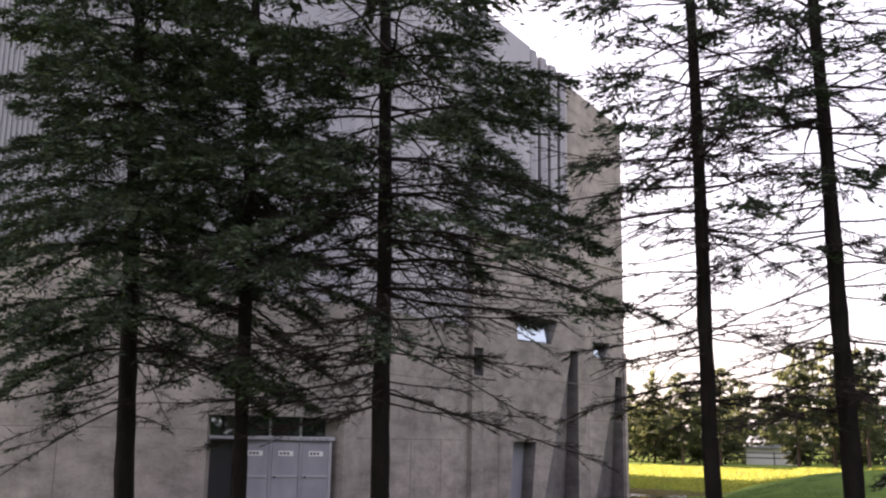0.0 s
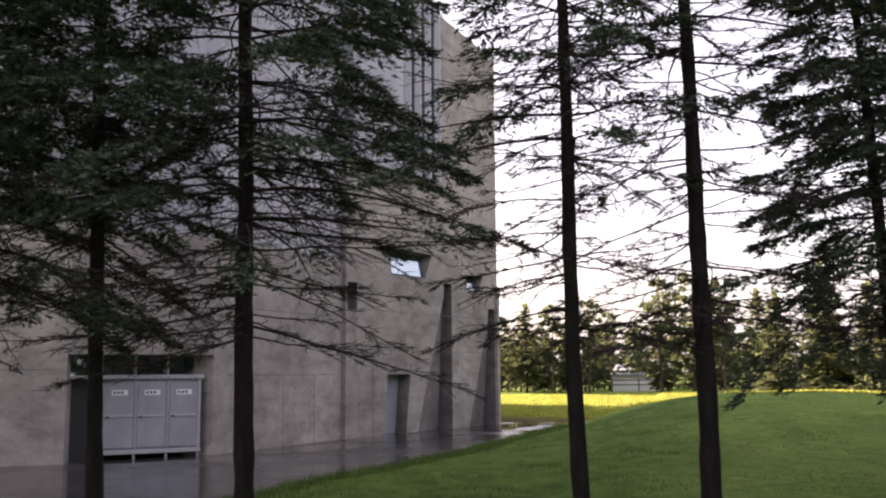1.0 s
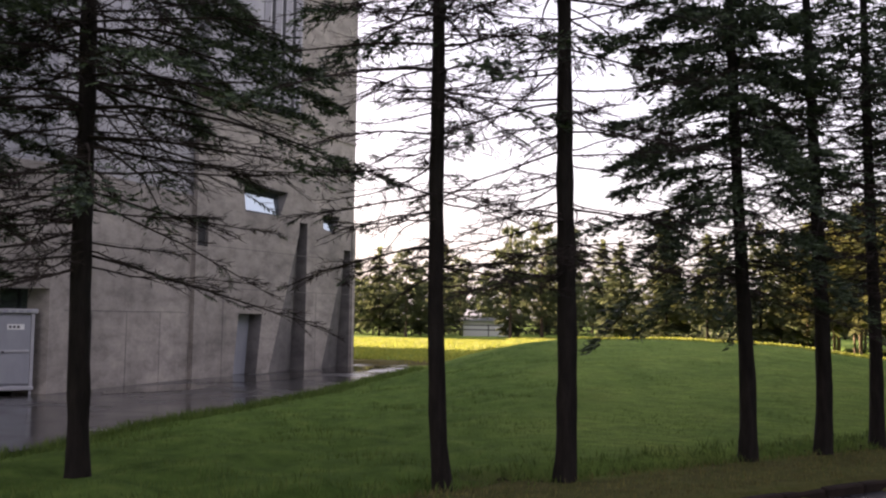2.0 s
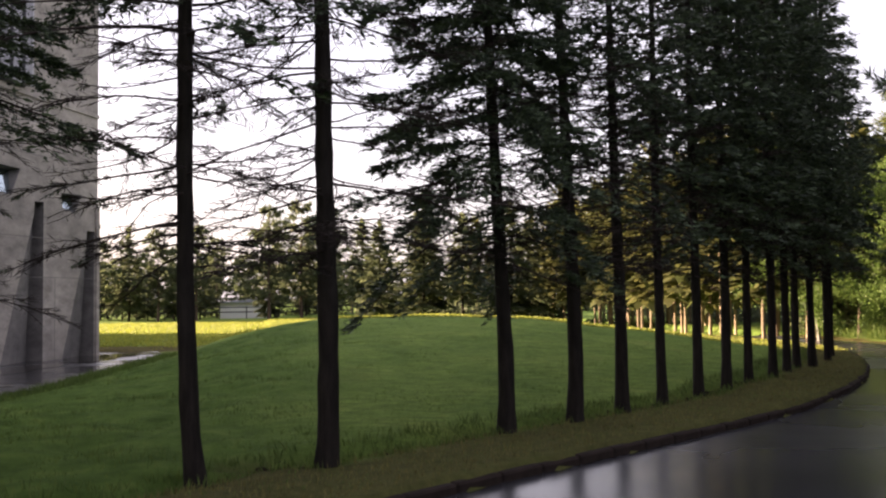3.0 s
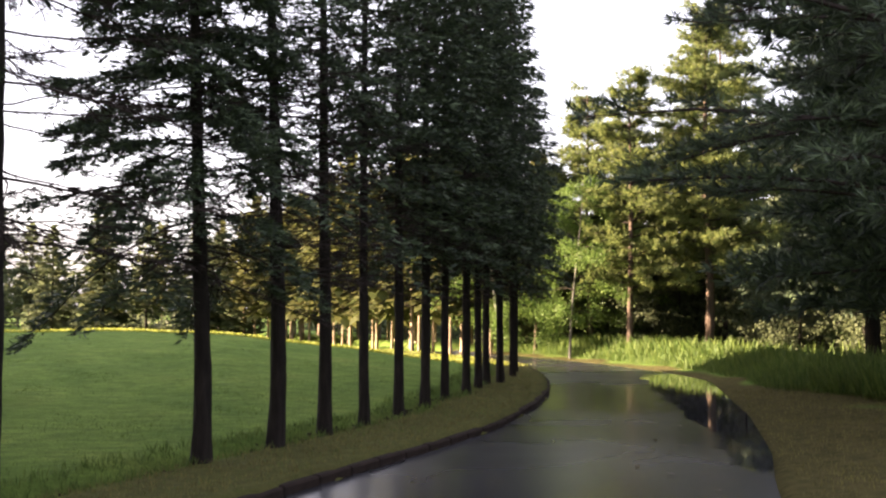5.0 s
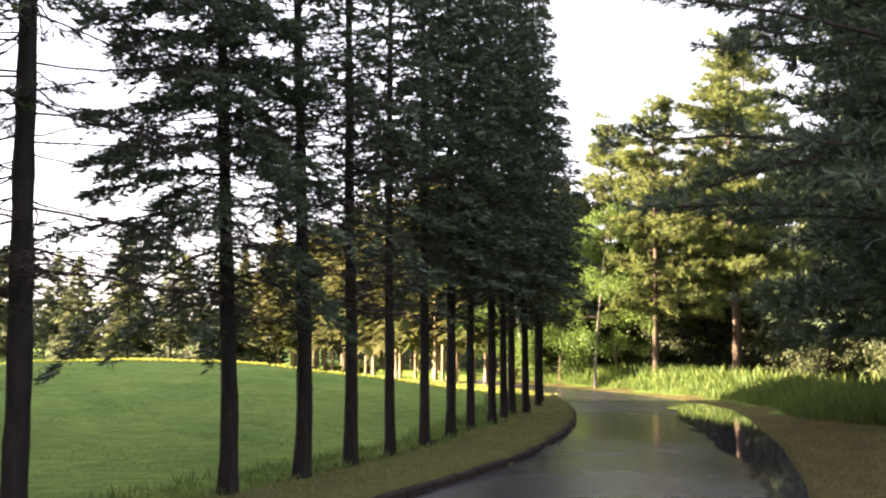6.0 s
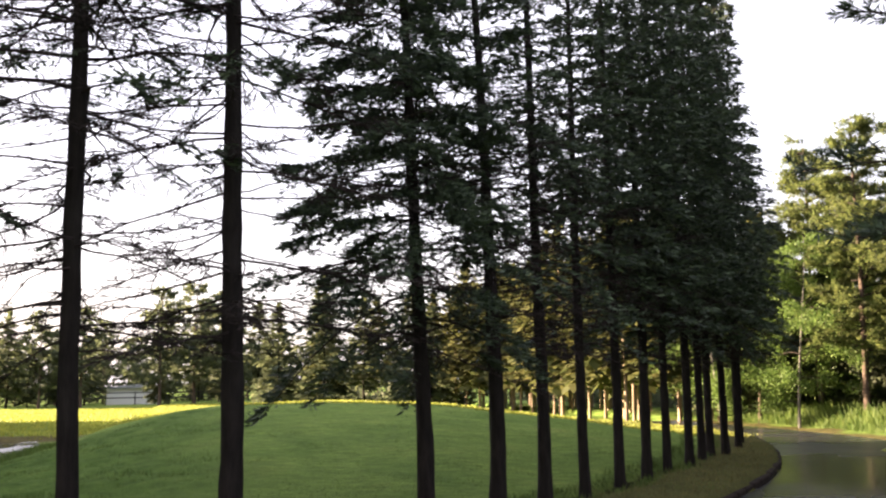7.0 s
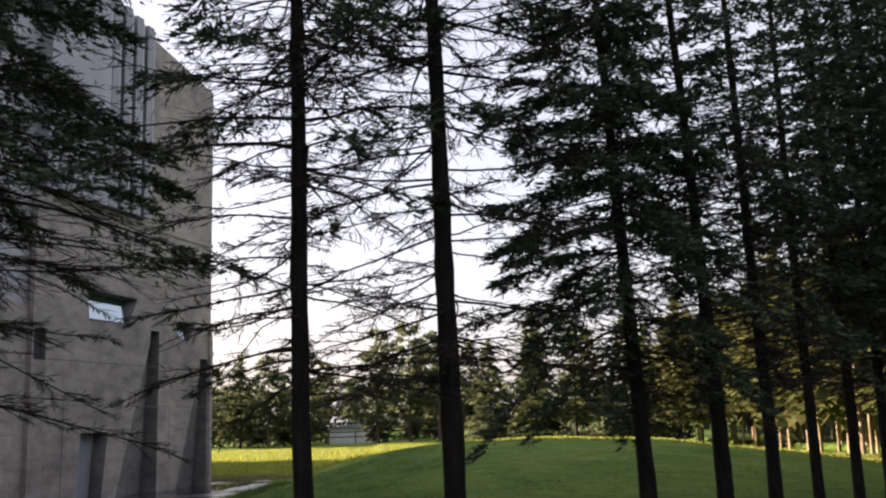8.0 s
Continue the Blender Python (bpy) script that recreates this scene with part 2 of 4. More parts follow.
WALL_A, WALL_B, WALL_C, WALL_D, WALL_E = (-26.0, 10.2), (-13.4, 17.4), (-11.35, 20.2), (-10.29, 26.07), (-7.36, 34.5)


def smooth(x):
    x = np.clip(x, 0, 1)
    return x * x * (3 - 2 * x)


def polyline_distance(X, Y, line):
    """Distance to a line, and on which side of it (positive to its left)."""
    best, side = np.full(X.shape, 1e9), np.zeros(X.shape)
    for (ax, ay), (bx, by) in zip(line[:-1], line[1:]):
        ux, uy = bx - ax, by - ay
        t = np.clip(((X - ax) * ux + (Y - ay) * uy) / (ux * ux + uy * uy), 0, 1)
        dx, dy = X - ax - t * ux, Y - ay - t * uy
        d = np.hypot(dx, dy)
        near = d < best
        best = np.where(near, d, best)
        side = np.where(near, np.sign(ux * dy - uy * dx), side)
    return best, side


CREST = [(-6.0, -0.3), (-5.0, -0.22), (-4.0, -0.05), (-3.0, 0.2), (-1.0, 0.72), (1.0, 0.96), (4.5, 1.0), (6.7, 0.88), (9.1, 0.58), (11.7, 0.2), (13.5, 0.0)]


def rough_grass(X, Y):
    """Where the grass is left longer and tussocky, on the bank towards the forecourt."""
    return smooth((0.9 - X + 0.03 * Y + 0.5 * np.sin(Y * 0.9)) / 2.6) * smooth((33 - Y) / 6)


def ground_height(X, Y):
    X, Y = np.asarray(X, float), np.asarray(Y, float)
    kd, ks = polyline_distance(X, Y, KERB)
    rd, rs = polyline_distance(X, Y, ROAD_EDGE)
    fd, fs = polyline_distance(X, Y, FORECOURT_EDGE)
    crest_y = 34.0 - 0.42 * (X + 7.4)
    crest_z = np.interp(X, [a for a, _ in CREST], [b for _, b in CREST])
    start = np.clip(kd * 0 + 8.8 + 0.85 * X, 9.0, 22.0)
    rise = np.where(Y < crest_y, np.sin(np.clip((Y - start) / np.maximum(crest_y - start, 1), 0, 1) * math.pi / 2) ** 1.5,
                    np.cos(np.clip((Y - crest_y) / 13.0, 0, 1) * math.pi / 2) ** 1.2)
    z = np.maximum(crest_z, 0) * rise
    z = z + 0.03 * np.sin(X * 1.3 + 0.5 * Y) * np.sin(Y * 0.9 - 0.4 * X) * smooth((Y - 11) / 5)
    z = z + 0.045 * rough_grass(X, Y) * (np.sin(X * 3.1 + 1.4 * Y) * np.sin(Y * 2.6 - 0.8 * X) + 0.6 * np.sin(X * 5.3 - 2.2 * Y + 1.0) * np.sin(Y * 4.7 + X))
    z = z - 0.15 * np.exp(-((kd - 1.75) / 0.2) ** 2) * (ks > 0)
    low = -0.33
    left = fs > 0
    z = np.where(left & (Y < 36.5), low, z * smooth(fd / 2.0) + low * (1 - smooth(fd / 2.6)) * (Y < 60))
    beyond = Y > 36.5
    z = np.where(beyond & (X < -3), np.minimum(z, -0.2), z)
    road = (ks < 0) & (rs > 0)
    z = np.where(road, -0.2, z)
    z = np.where((ks < 0) & (rs < 0), -0.125 + 0.125 * smooth(rd / 2.5) + 0.02 * np.sin(X * 2.1) * np.sin(Y * 1.7), z)
    return z


def axis(lo, fine_lo, fine_hi, hi, step):
    mid = np.arange(fine_lo, fine_hi, step)
    a = fine_lo - np.cumsum(np.geomspace(step, (fine_lo - lo) / 3, 14))
    b = fine_hi + np.cumsum(np.geomspace(step, (hi - fine_hi) / 3, 14))
    return np.concatenate([a[::-1], mid, b])


gx, gy = axis(-900, -9, 26, 900, 0.2), axis(-300, 4, 42, 1500, 0.2)
GX, GY = np.meshgrid(gx, gy)
GZ = ground_height(GX, GY)
# shallow worn furrow behind the row of trees
kd, ks = polyline_distance(GX, GY, KERB)
def furrow_line(x):
    return np.interp(x, [-7.7, -4.4, 0.2, 3.27, 4.95, 6.67, 8.42, 10.0], [8.1, 8.44, 9.2, 11.65, 13.1, 14.75, 16.7, 18.6]) + 0.38


furrow = np.exp(-((GY - furrow_line(GX)) / 0.2) ** 2) * ((GX > -1.0) & (GX < 10)) * (0.75 + 0.25 * np.sin(GX * 1.7 + GY * 0.6))
GZ = GZ - 0.11 * furrow
nx, ny = len(gx), len(gy)
idx = np.arange(nx * ny).reshape(ny, nx)
quads = np.stack([idx[:-1, :-1], idx[:-1, 1:], idx[1:, 1:], idx[1:, :-1]], -1).reshape(-1, 4)
ground_me = mesh_of("ground", np.stack([GX.ravel(), GY.ravel(), GZ.ravel()], 1).tolist(), quads.tolist(), turf, True)
kd, ks = polyline_distance(GX, GY, KERB)
rd, rs = polyline_distance(GX, GY, ROAD_EDGE)
wob = 0.25 * np.sin(GX * 2.3 + GY) + 0.2 * np.sin(GY * 3.1 - GX)
kin, rin = np.where(ks > 0, kd, -kd), np.where(rs < 0, rd, -rd)
verge = np.where(kin > -0.7, smooth((1.7 + wob * 0.5 - kin) / 0.4) * 0.75, 0)
bare = np.where((ks < 0) & (rin > -0.7), np.maximum(smooth((3.4 + 2 * wob - rin) / 1.2) * 0.9 * (GY < 17), smooth((1.1 + wob - rin) / 0.5) * 0.9), 0)
ca = ground_me.color_attributes.new("soil", "FLOAT_COLOR", "POINT")
path = smooth((1.7 - np.abs(GY - 37.2) + wob) / 0.6) * smooth((-3.6 - GX) / 0.8) * 0.9
sv = np.clip(verge + bare + furrow + path, 0, 1).ravel()
ca.data.foreach_set("color", np.stack([sv, sv, sv, np.ones_like(sv)], 1).ravel())
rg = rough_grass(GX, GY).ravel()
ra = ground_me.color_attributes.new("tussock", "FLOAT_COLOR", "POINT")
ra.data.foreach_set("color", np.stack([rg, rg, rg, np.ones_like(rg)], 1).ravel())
tagged(new("ground", ground_me), "mown green lawn rising to a low mound, with brown verge", "lawn", kind="structure")


def ribbon(name, left, right, z, mat, n=90):
    def resample(line):
        pts = np.array(line)
        d = np.concatenate([[0], np.cumsum(np.hypot(*np.diff(pts, axis=0).T))])
        s = np.linspace(0, d[-1], n)
        return np.stack([np.interp(s, d, pts[:, 0]), np.interp(s, d, pts[:, 1])], 1)
    a, b = resample(left), resample(right)
    cols = 14
    verts = [(*(a[i] * (1 - k / cols) + b[i] * k / cols), z) for i in range(n) for k in range(cols + 1)]
    w = cols + 1
    faces = [(i * w + k, i * w + k + 1, (i + 1) * w + k + 1, (i + 1) * w + k) for i in range(n - 1) for k in range(cols)]
    return mesh_of(name, verts, faces, mat)


road = new("road", ribbon("road", KERB[1:], ROAD_EDGE, -0.12, asphalt))
pool_at = np.zeros(len(road.data.vertices))
rv_ = np.array([p.co[:] for p in road.data.vertices])
ed, es = polyline_distance(rv_[:, 0], rv_[:, 1], ROAD_EDGE)
pool_at = smooth((np.clip(0.9 + 0.13 * (rv_[:, 1] - 8.0), 0.9, 2.0) - ed) / 1.2) * smooth((rv_[:, 1] - 6.5) / 3.0) * smooth((22.0 - rv_[:, 1]) / 3.0)
pa = road.data.color_attributes.new("pool", "FLOAT_COLOR", "POINT")
pa.data.foreach_set("color", np.stack([pool_at, pool_at, pool_at, np.ones_like(pool_at)], 1).ravel())
tagged(road, "dark wet asphalt drive curving past the trees", "road", kind="structure")
back_line = [(-16.0, 4.0), (-15.6, 8.0), (-15.4, 12.0), (-15.2, 15.5), (-13.4, 18.3), (-12.0, 21.8), (-11.0, 28.0), (-9.0, 34.0), (-7.8, 36.5)]
forecourt = new("pavement", ribbon("pavement", [(x + 0.05, y) for x, y in back_line], FORECOURT_EDGE, -0.3, forecourt_mat))
tagged(forecourt, "wet dark asphalt forecourt with shallow puddles", "pavement", kind="structure")

# ---- building ----
building = thing("concrete_building", pose(0, 0, 0), "tall weathered concrete hall with metal-clad upper walls", "building")
LOW = -0.36


def wall_piece(name, p, q, z0, z1, depth, mat, cuts=(), z1_end=None, label=""):
    n = math.dist(p, q)
    top = z1 if z1_end is None else z1_end
    outline = [(0, z0), (n, z0), (n, top), (0, z1)]
    me = bm_mesh(name, prism(outline, outline, 0.0, depth), mat)
    if cuts:
        me = carve(me, cuts)
    return part(name, me, building, along(p, q), label)


door_hole = [(1.95, -0.5), (3.12, -0.5), (3.38, 1.6), (2.17, 1.6)]
door_back = [(1.95, -0.5), (3.1, -0.5), (3.3, 1.6), (2.15, 1.6)]
win1 = [(2.39, 4.8), (4.21, 4.84), (4.66, 5.68), (2.23, 5.72)]
win1_back = [(2.35, 4.84), (4.25, 4.88), (4.5, 5.62), (2.3, 5.68)]
win2 = [(6.84, 4.66), (7.52, 4.53), (7.95, 5.2), (6.77, 5.16)]
win2_back = [(6.86, 4.7), (7.52, 4.6), (7.8, 5.12), (6.8, 5.12)]
slit = [(-0.02, 3.55), (0.44, 3.55), (0.44, 4.4), (-0.02, 4.4)]


def wedge(top_s, top_z, left_s, right_s, deep):
    """A tapered cut that deepens towards its upright right edge."""
    bm = bmesh.new()
    a = bm.verts.new((top_s, -0.05, top_z))
    b = bm.verts.new((left_s, -0.05, -0.6))
    c = bm.verts.new((right_s, -0.05, -0.6))
    d = bm.verts.new((right_s, -0.05, top_z))
    c2 = bm.verts.new((right_s, deep, -0.6))
    d2 = bm.verts.new((right_s, deep * 0.6, top_z))
    for f in ((a, d, c, b), (b, c, c2), (a, d2, d), (d, d2, c2, c), (a, b, c2, d2)):
        bm.faces.new(f)
    bmesh.ops.recalc_face_normals(bm, faces=bm.faces[:])
    return bm


# the tapered cuts are coloured dark for both damp stains and shade
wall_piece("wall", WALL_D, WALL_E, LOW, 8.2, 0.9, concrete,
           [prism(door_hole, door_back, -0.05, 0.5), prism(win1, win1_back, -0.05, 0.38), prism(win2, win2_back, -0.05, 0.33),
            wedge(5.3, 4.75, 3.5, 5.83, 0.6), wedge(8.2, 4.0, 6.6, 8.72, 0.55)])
base_m = along(WALL_D, WALL_E)


def slab(outline, y0, y1, mat, name, m, parent=None, label=""):
    return part(name, bm_mesh(name, prism(outline, outline, y0, y1), mat), parent or building, m, label)


slab([(8.76, LOW), (8.93, LOW), (8.93, 4.9), (8.76, 4.9)], -0.09, -0.003, concrete, "corner_fin", base_m)
pil = bm_mesh("pilaster", prism([(-0.08, LOW), (0.46, LOW), (0.46, 8.1), (-0.08, 8.1)], [(-0.08, LOW), (0.46, LOW), (0.46, 8.1), (-0.08, 8.1)], -0.16, -0.003), concrete)
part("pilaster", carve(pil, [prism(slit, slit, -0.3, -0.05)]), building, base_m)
# thin dark sheet painted as the shade inside the slit
slab([(0.0, 3.57), (0.42, 3.57), (0.42, 4.38), (0.0, 4.38)], -0.052, -0.045, recess_shade, "slit_shade", base_m)
door = slab([(1.93, LOW), (3.1, LOW), (3.28, 1.58), (2.13, 1.58)], 0.43, 0.49, grey_steel, "door", base_m, label="grey steel door in a deep slanting reveal")
part("door_handle", bm_mesh("door_handle", box(2.1, 2.14, 0.37, 0.425, 0.62, 0.8), dark_metal), door)
for name, o, d in (("window", win1_back, 0.34), ("window", win2_back, 0.29)):
    zl, zh = min(z for _, z in o), max(z for _, z in o)
    lean_in = lambda z: 0.08 + (d - 0.08) * (z - zl) / (zh - zl)
    wv = [(a, lean_in(b), b) for a, b in o] + [(a, lean_in(b) + 0.02, b) for a, b in o]
    w = part(name, mesh_of(name, wv, [(0, 1, 2, 3), (7, 6, 5, 4), (0, 4, 5, 1), (1, 5, 6, 2), (2, 6, 7, 3), (3, 7, 4, 0)], glass), building, base_m, "window pane leaning back and mirroring pale sky")
    (a0, b0), (a1, b1), (a2, b2), (a3, b3) = o
    part("frame", bm_mesh("frame", box(a0, a1, 0.03, 0.07, min(b0, b1) - 0.03, min(b0, b1) + 0.03), dark_metal), w)

# upper storey of the far wall: clad box, dark upright fins, plain wall beyond
UP = [(0.0, 15.45), (8.935, 13.85)]
roof_z = lambda s: lerp_table(s, UP)
slab([(0, 8.203), (2.58, 8.203), (2.58, roof_z(2.58)), (0, 15.45)], -0.35, 0.88, cladding, "upper_wall", base_m, label="pale metal-clad upper wall")
slab([(2.585, 8.203), (4.8, 8.203), (4.8, roof_z(4.8)), (2.585, roof_z(2.58))], 0.25, 0.88, fin_metal, "louvre_back", base_m)
slab([(4.805, 8.203), (8.93, 8.203), (8.93, 13.85), (4.805, roof_z(4.8))], 0.0, 0.88, concrete, "upper_wall", base_m)
for i in range(4):
    s = 2.68 + i * 0.58
    fin = slab([(s, 8.25), (s + 0.34, 8.25), (s + 0.34, roof_z(s)), (s, roof_z(s))], -0.3, 0.2, fin_metal, "louvre_fin", base_m)
    part("edge_strip", bm_mesh("edge_strip", box(s + 0.345, s + 0.42, -0.28, -0.2, 8.25, roof_z(s + 0.4) - 0.05), white_steel), fin)
slab([(0, 8.0), (8.93, 8.0), (8.93, 8.12), (0, 8.12)], -0.05, -0.003, concrete, "ledge", base_m)

# middle wall and the recess with its window band
wall_piece("wall", WALL_C, WALL_D, LOW, 5.0, 0.9, concrete)
wall_piece("wall", WALL_A, WALL_B, LOW, 6.0, 0.9, concrete)
rec_m = along(WALL_B, WALL_C)
rec_n = math.dist(WALL_B, WALL_C)
# back wall coloured near-black for the shade in the recess
slab([(0, LOW), (rec_n, LOW), (rec_n, 1.6), (0, 1.6)], 1.9, 2.2, recess_shade, "recess_wall", rec_m)
slab([(0.0, 2.1), (rec_n, 2.1), (rec_n, 5.0), (0.0, 5.0)], 0.0, 0.9, concrete, "wall", rec_m)
band = slab([(0, 1.62), (rec_n, 1.62), (rec_n, 2.1), (0, 2.1)], 0.55, 0.6, glass, "window_band", rec_m, label="dark strip window over the recess")
for i in range(5):
    s = 0.15 + i * (rec_n - 0.3) / 4
    part("mullion", bm_mesh("mullion", box(s - 0.02, s + 0.02, 0.5, 0.56, 1.62, 2.1), white_steel), band)
part("sill", bm_mesh("sill", box(0, rec_n, 0.4, 0.66, 1.55, 1.62), white_steel), band)
slab([(-0.02, LOW), (0.9, LOW), (0.9, 1.54), (-0.02, 1.54)], 0.75, 0.85, dark_metal, "recess_door", rec_m, label="dark metal door deep in the recess")


def corrugated(name, p, q, z0, z1, depth):
    n = math.dist(p, q)
    k = int(n / 0.12)
    pts = []
    for i in range(k):
        s = i * n / k
        w = n / k
        pts += [(s, 0.0), (s + 0.3 * w, 0.0), (s + 0.45 * w, 0.05), (s + 0.85 * w, 0.05)]
    pts.append((n, 0.0))
    verts = [(s, y - 0.06, z) for s, y in pts for z in (z0, z1)] + [(0, depth, z0), (0, depth, z1), (n, depth, z0), (n, depth, z1)]
    faces = [(2 * i, 2 * i + 2, 2 * i + 3, 2 * i + 1) for i in range(len(pts) - 1)]
    m = 2 * len(pts)
    faces += [(m + 2, m, m + 1, m + 3), (m, 0, 1, m + 1), (m - 2, m + 2, m + 3, m - 1)]
    return part(name, mesh_of(name, verts, faces, cladding), building, along(p, q), "pale ribbed metal cladding")


corrugated("cladding", WALL_A, WALL_B, 6.004, 14.5, 0.9)
for p, q, h in ((WALL_B, WALL_C, 14.5), (WALL_C, WALL_D, 15.4)):
    n = math.dist(p, q)
    slab([(0, 5.004), (n, 5.004), (n, h), (0, h)], 0.04, 0.9, cladding, "upper_wall", along(p, q), label="pale smooth upper wall")
# closing walls out of sight, and the roof
far_n = Vector((WALL_E[0] - WALL_D[0], WALL_E[1] - WALL_D[1])).normalized()
BACK1 = (WALL_E[0] - far_n.y * 24, WALL_E[1] + far_n.x * 24)
BACK2 = (-42.0, 26.0)
wall_piece("wall", (WALL_E[0] - far_n.y * 0.95, WALL_E[1] + far_n.x * 0.95), BACK1, LOW, 13.85, -0.6, concrete)
wall_piece("wall", BACK1, BACK2, LOW, 13.85, 0.6, concrete)
wall_piece("wall", BACK2, WALL_A, LOW, 13.85, 0.6, concrete)
ring = [WALL_A, WALL_B, WALL_C, WALL_D, WALL_E, BACK1, BACK2]
inset = Vector((-20.0, 25.0))
rv = [tuple(Vector(p) * 0.96 + inset * 0.04) for p in ring]
n = len(rv)
part("roof", mesh_of("roof", [(x, y, 13.4) for x, y in rv] + [(x, y, 13.7) for x, y in rv],
                     [tuple(range(n))[::-1], tuple(range(n, 2 * n))] + [(i, (i + 1) % n, n + (i + 1) % n, n + i) for i in range(n)], concrete), building)

# formwork joints: shallow ridges left between concrete pours
for p, q, hs, vs in ((WALL_D, WALL_E, (2.35, 3.6, 6.2), (1.4, 6.45)), (WALL_C, WALL_D, (1.6, 3.3), (1.5, 2.9, 4.4)), (WALL_A, WALL_B, (1.75, 3.4), (9.2, 11.2))):
    n = math.dist(p, q)
    for z in hs:
        part("pour_joint", bm_mesh("pour_joint", box(0.5, n - 0.3, -0.006, 0.0, z, z + 0.018), stain_shade_concrete), building, along(p, q))
    for s in vs:
        part("pour_joint", bm_mesh("pour_joint", box(s, s + 0.016, -0.006, 0.0, LOW, hs[0] - 0.004), stain_shade_concrete), building, along(p, q))

# ---- locker unit of three doors in front of the recess ----
lk_p, lk_q = (-13.32, 18.52), (-11.6, 20.07)
locker = thing("toilet_cabin", along(lk_p, lk_q, -0.3), "grey steel cabin with three doors standing on short feet", "cabin")
W = math.dist(lk_p, lk_q)
part("body", bm_mesh("body", box(0, W, 0.03, 1.0, 0.12, 1.82), grey_steel, 0.01), locker)
part("top_rail", bm_mesh("top_rail", box(-0.03, W + 0.05, -0.04, 1.03, 1.825, 1.93), white_steel, 0.012), locker)
part("base_rail", bm_mesh("base_rail", box(-0.01, W + 0.01, -0.03, 1.0, 0.1, 0.19), white_steel, 0.01), locker)
for i in range(4):
    s = 0.05 + i * (W - 0.1) / 3
    part("foot", bm_mesh("foot", box(s - 0.025, s + 0.025, 0.02, 0.08, 0.0, 0.1), white_steel), locker)
    part("post", bm_mesh("post", box(s - 0.035, s + 0.035, -0.02, 0.03, 0.19, 1.82), white_steel if i in (0, 3) else grey_steel, 0.006), locker)
for i in range(14):
    part("roof_rib", bm_mesh("roof_rib", box(0.05 + i * (W - 0.1) / 14, 0.05 + (i + 0.6) * (W - 0.1) / 14, -0.052, -0.041, 1.84, 1.9), grey_steel), locker)
for i in range(3):
    s0 = 0.09 + i * (W - 0.1) / 3
    s1 = s0 + (W - 0.1) / 3 - 0.08
    d = part("door", bm_mesh("door", box(s0, s1, -0.012, 0.026, 0.24, 1.75), grey_steel, 0.008), locker)
    part("door_bar", bm_mesh("door_bar", box(s0 + 0.03, s1 - 0.03, -0.03, -0.013, 0.95, 1.0), white_steel, 0.004), d)
    part("handle", bm_mesh("handle", box(s0 + 0.05, s0 + 0.11, -0.06, -0.031, 0.94, 0.98), dark_metal), d)
    sign = part("sign", bm_mesh("sign", box(s0 + 0.16, s1 - 0.14, -0.018, -0.013, 1.46, 1.58), paper), d)
    for k in range(3):
        part("bar", bm_mesh("bar", box(s0 + 0.19 + k * 0.085, s0 + 0.25 + k * 0.085, -0.021, -0.0185, 1.49, 1.55), ink), sign)


# ---- trees ----
class Cloud:
    """Collects tubes and needles of one mesh."""

    def __init__(self):
        self.v, self.f, self.n = [], [], 0

    def tube(self, pts, r0, r1, sides=3):
        pts = np.asarray(pts)
        k = len(pts)
        d = np.gradient(pts, axis=0)
        d /= np.linalg.norm(d, axis=1, keepdims=True) + 1e-9
        up = np.where(np.abs(d[:, 2:3]) > 0.9, [[1.0, 0, 0]], [[0, 0, 1.0]])
        a = np.cross(d, up)
        a /= np.linalg.norm(a, axis=1, keepdims=True) + 1e-9
        b = np.cross(d, a)
        r = np.linspace(r0, r1, k)[:, None]
        for j in range(sides):
            an = 2 * math.pi * j / sides
            self.v.append(pts + r * (math.cos(an) * a + math.sin(an) * b))
        base = self.n
        for j in range(sides):
            j2 = (j + 1) % sides
            i = np.arange(k - 1)
            self.f.append(np.stack([base + j * k + i, base + j * k + i + 1, base + j2 * k + i + 1, base + j2 * k + i], 1))
        self.n += sides * k

    def blades(self, at, way, width, side=None):
        """Narrow pointed blades from points at along ways."""
        m = len(at)
        if not m:
            return
        w = np.cross(way, [0.0, 0.0, 1.0]) if side is None else side
        w = w / (np.linalg.norm(w, axis=1, keepdims=True) + 1e-9) * width
        mid = at + 0.45 * way
        self.v += [at, mid + w, at + way, mid - w]
        i = self.n + np.arange(m)
        self.f.append(np.stack([i, i + m, i + 2 * m, i + 3 * m], 1))
        self.n += 4 * m

    def mesh(self, name, mat, smooth_=False):
        me = bpy.data.meshes.new(name)
        v = np.concatenate(self.v)
        f = np.concatenate(self.f)
        me.vertices.add(len(v))
        me.vertices.foreach_set("co", v.astype(np.float32).ravel())
        me.loops.add(f.size)
        me.loops.foreach_set("vertex_index", f.astype(np.int32).ravel())
        me.polygons.add(len(f))
        me.polygons.foreach_set("loop_start", np.arange(0, f.size, 4, dtype=np.int32))
        me.polygons.foreach_set("loop_total", np.full(len(f), 4, np.int32))
        if smooth_:
            me.polygons.foreach_set("use_smooth", np.ones(len(f), bool))
        me.update(calc_edges=True)
        me.validate()
        me.materials.append(mat)
        return me


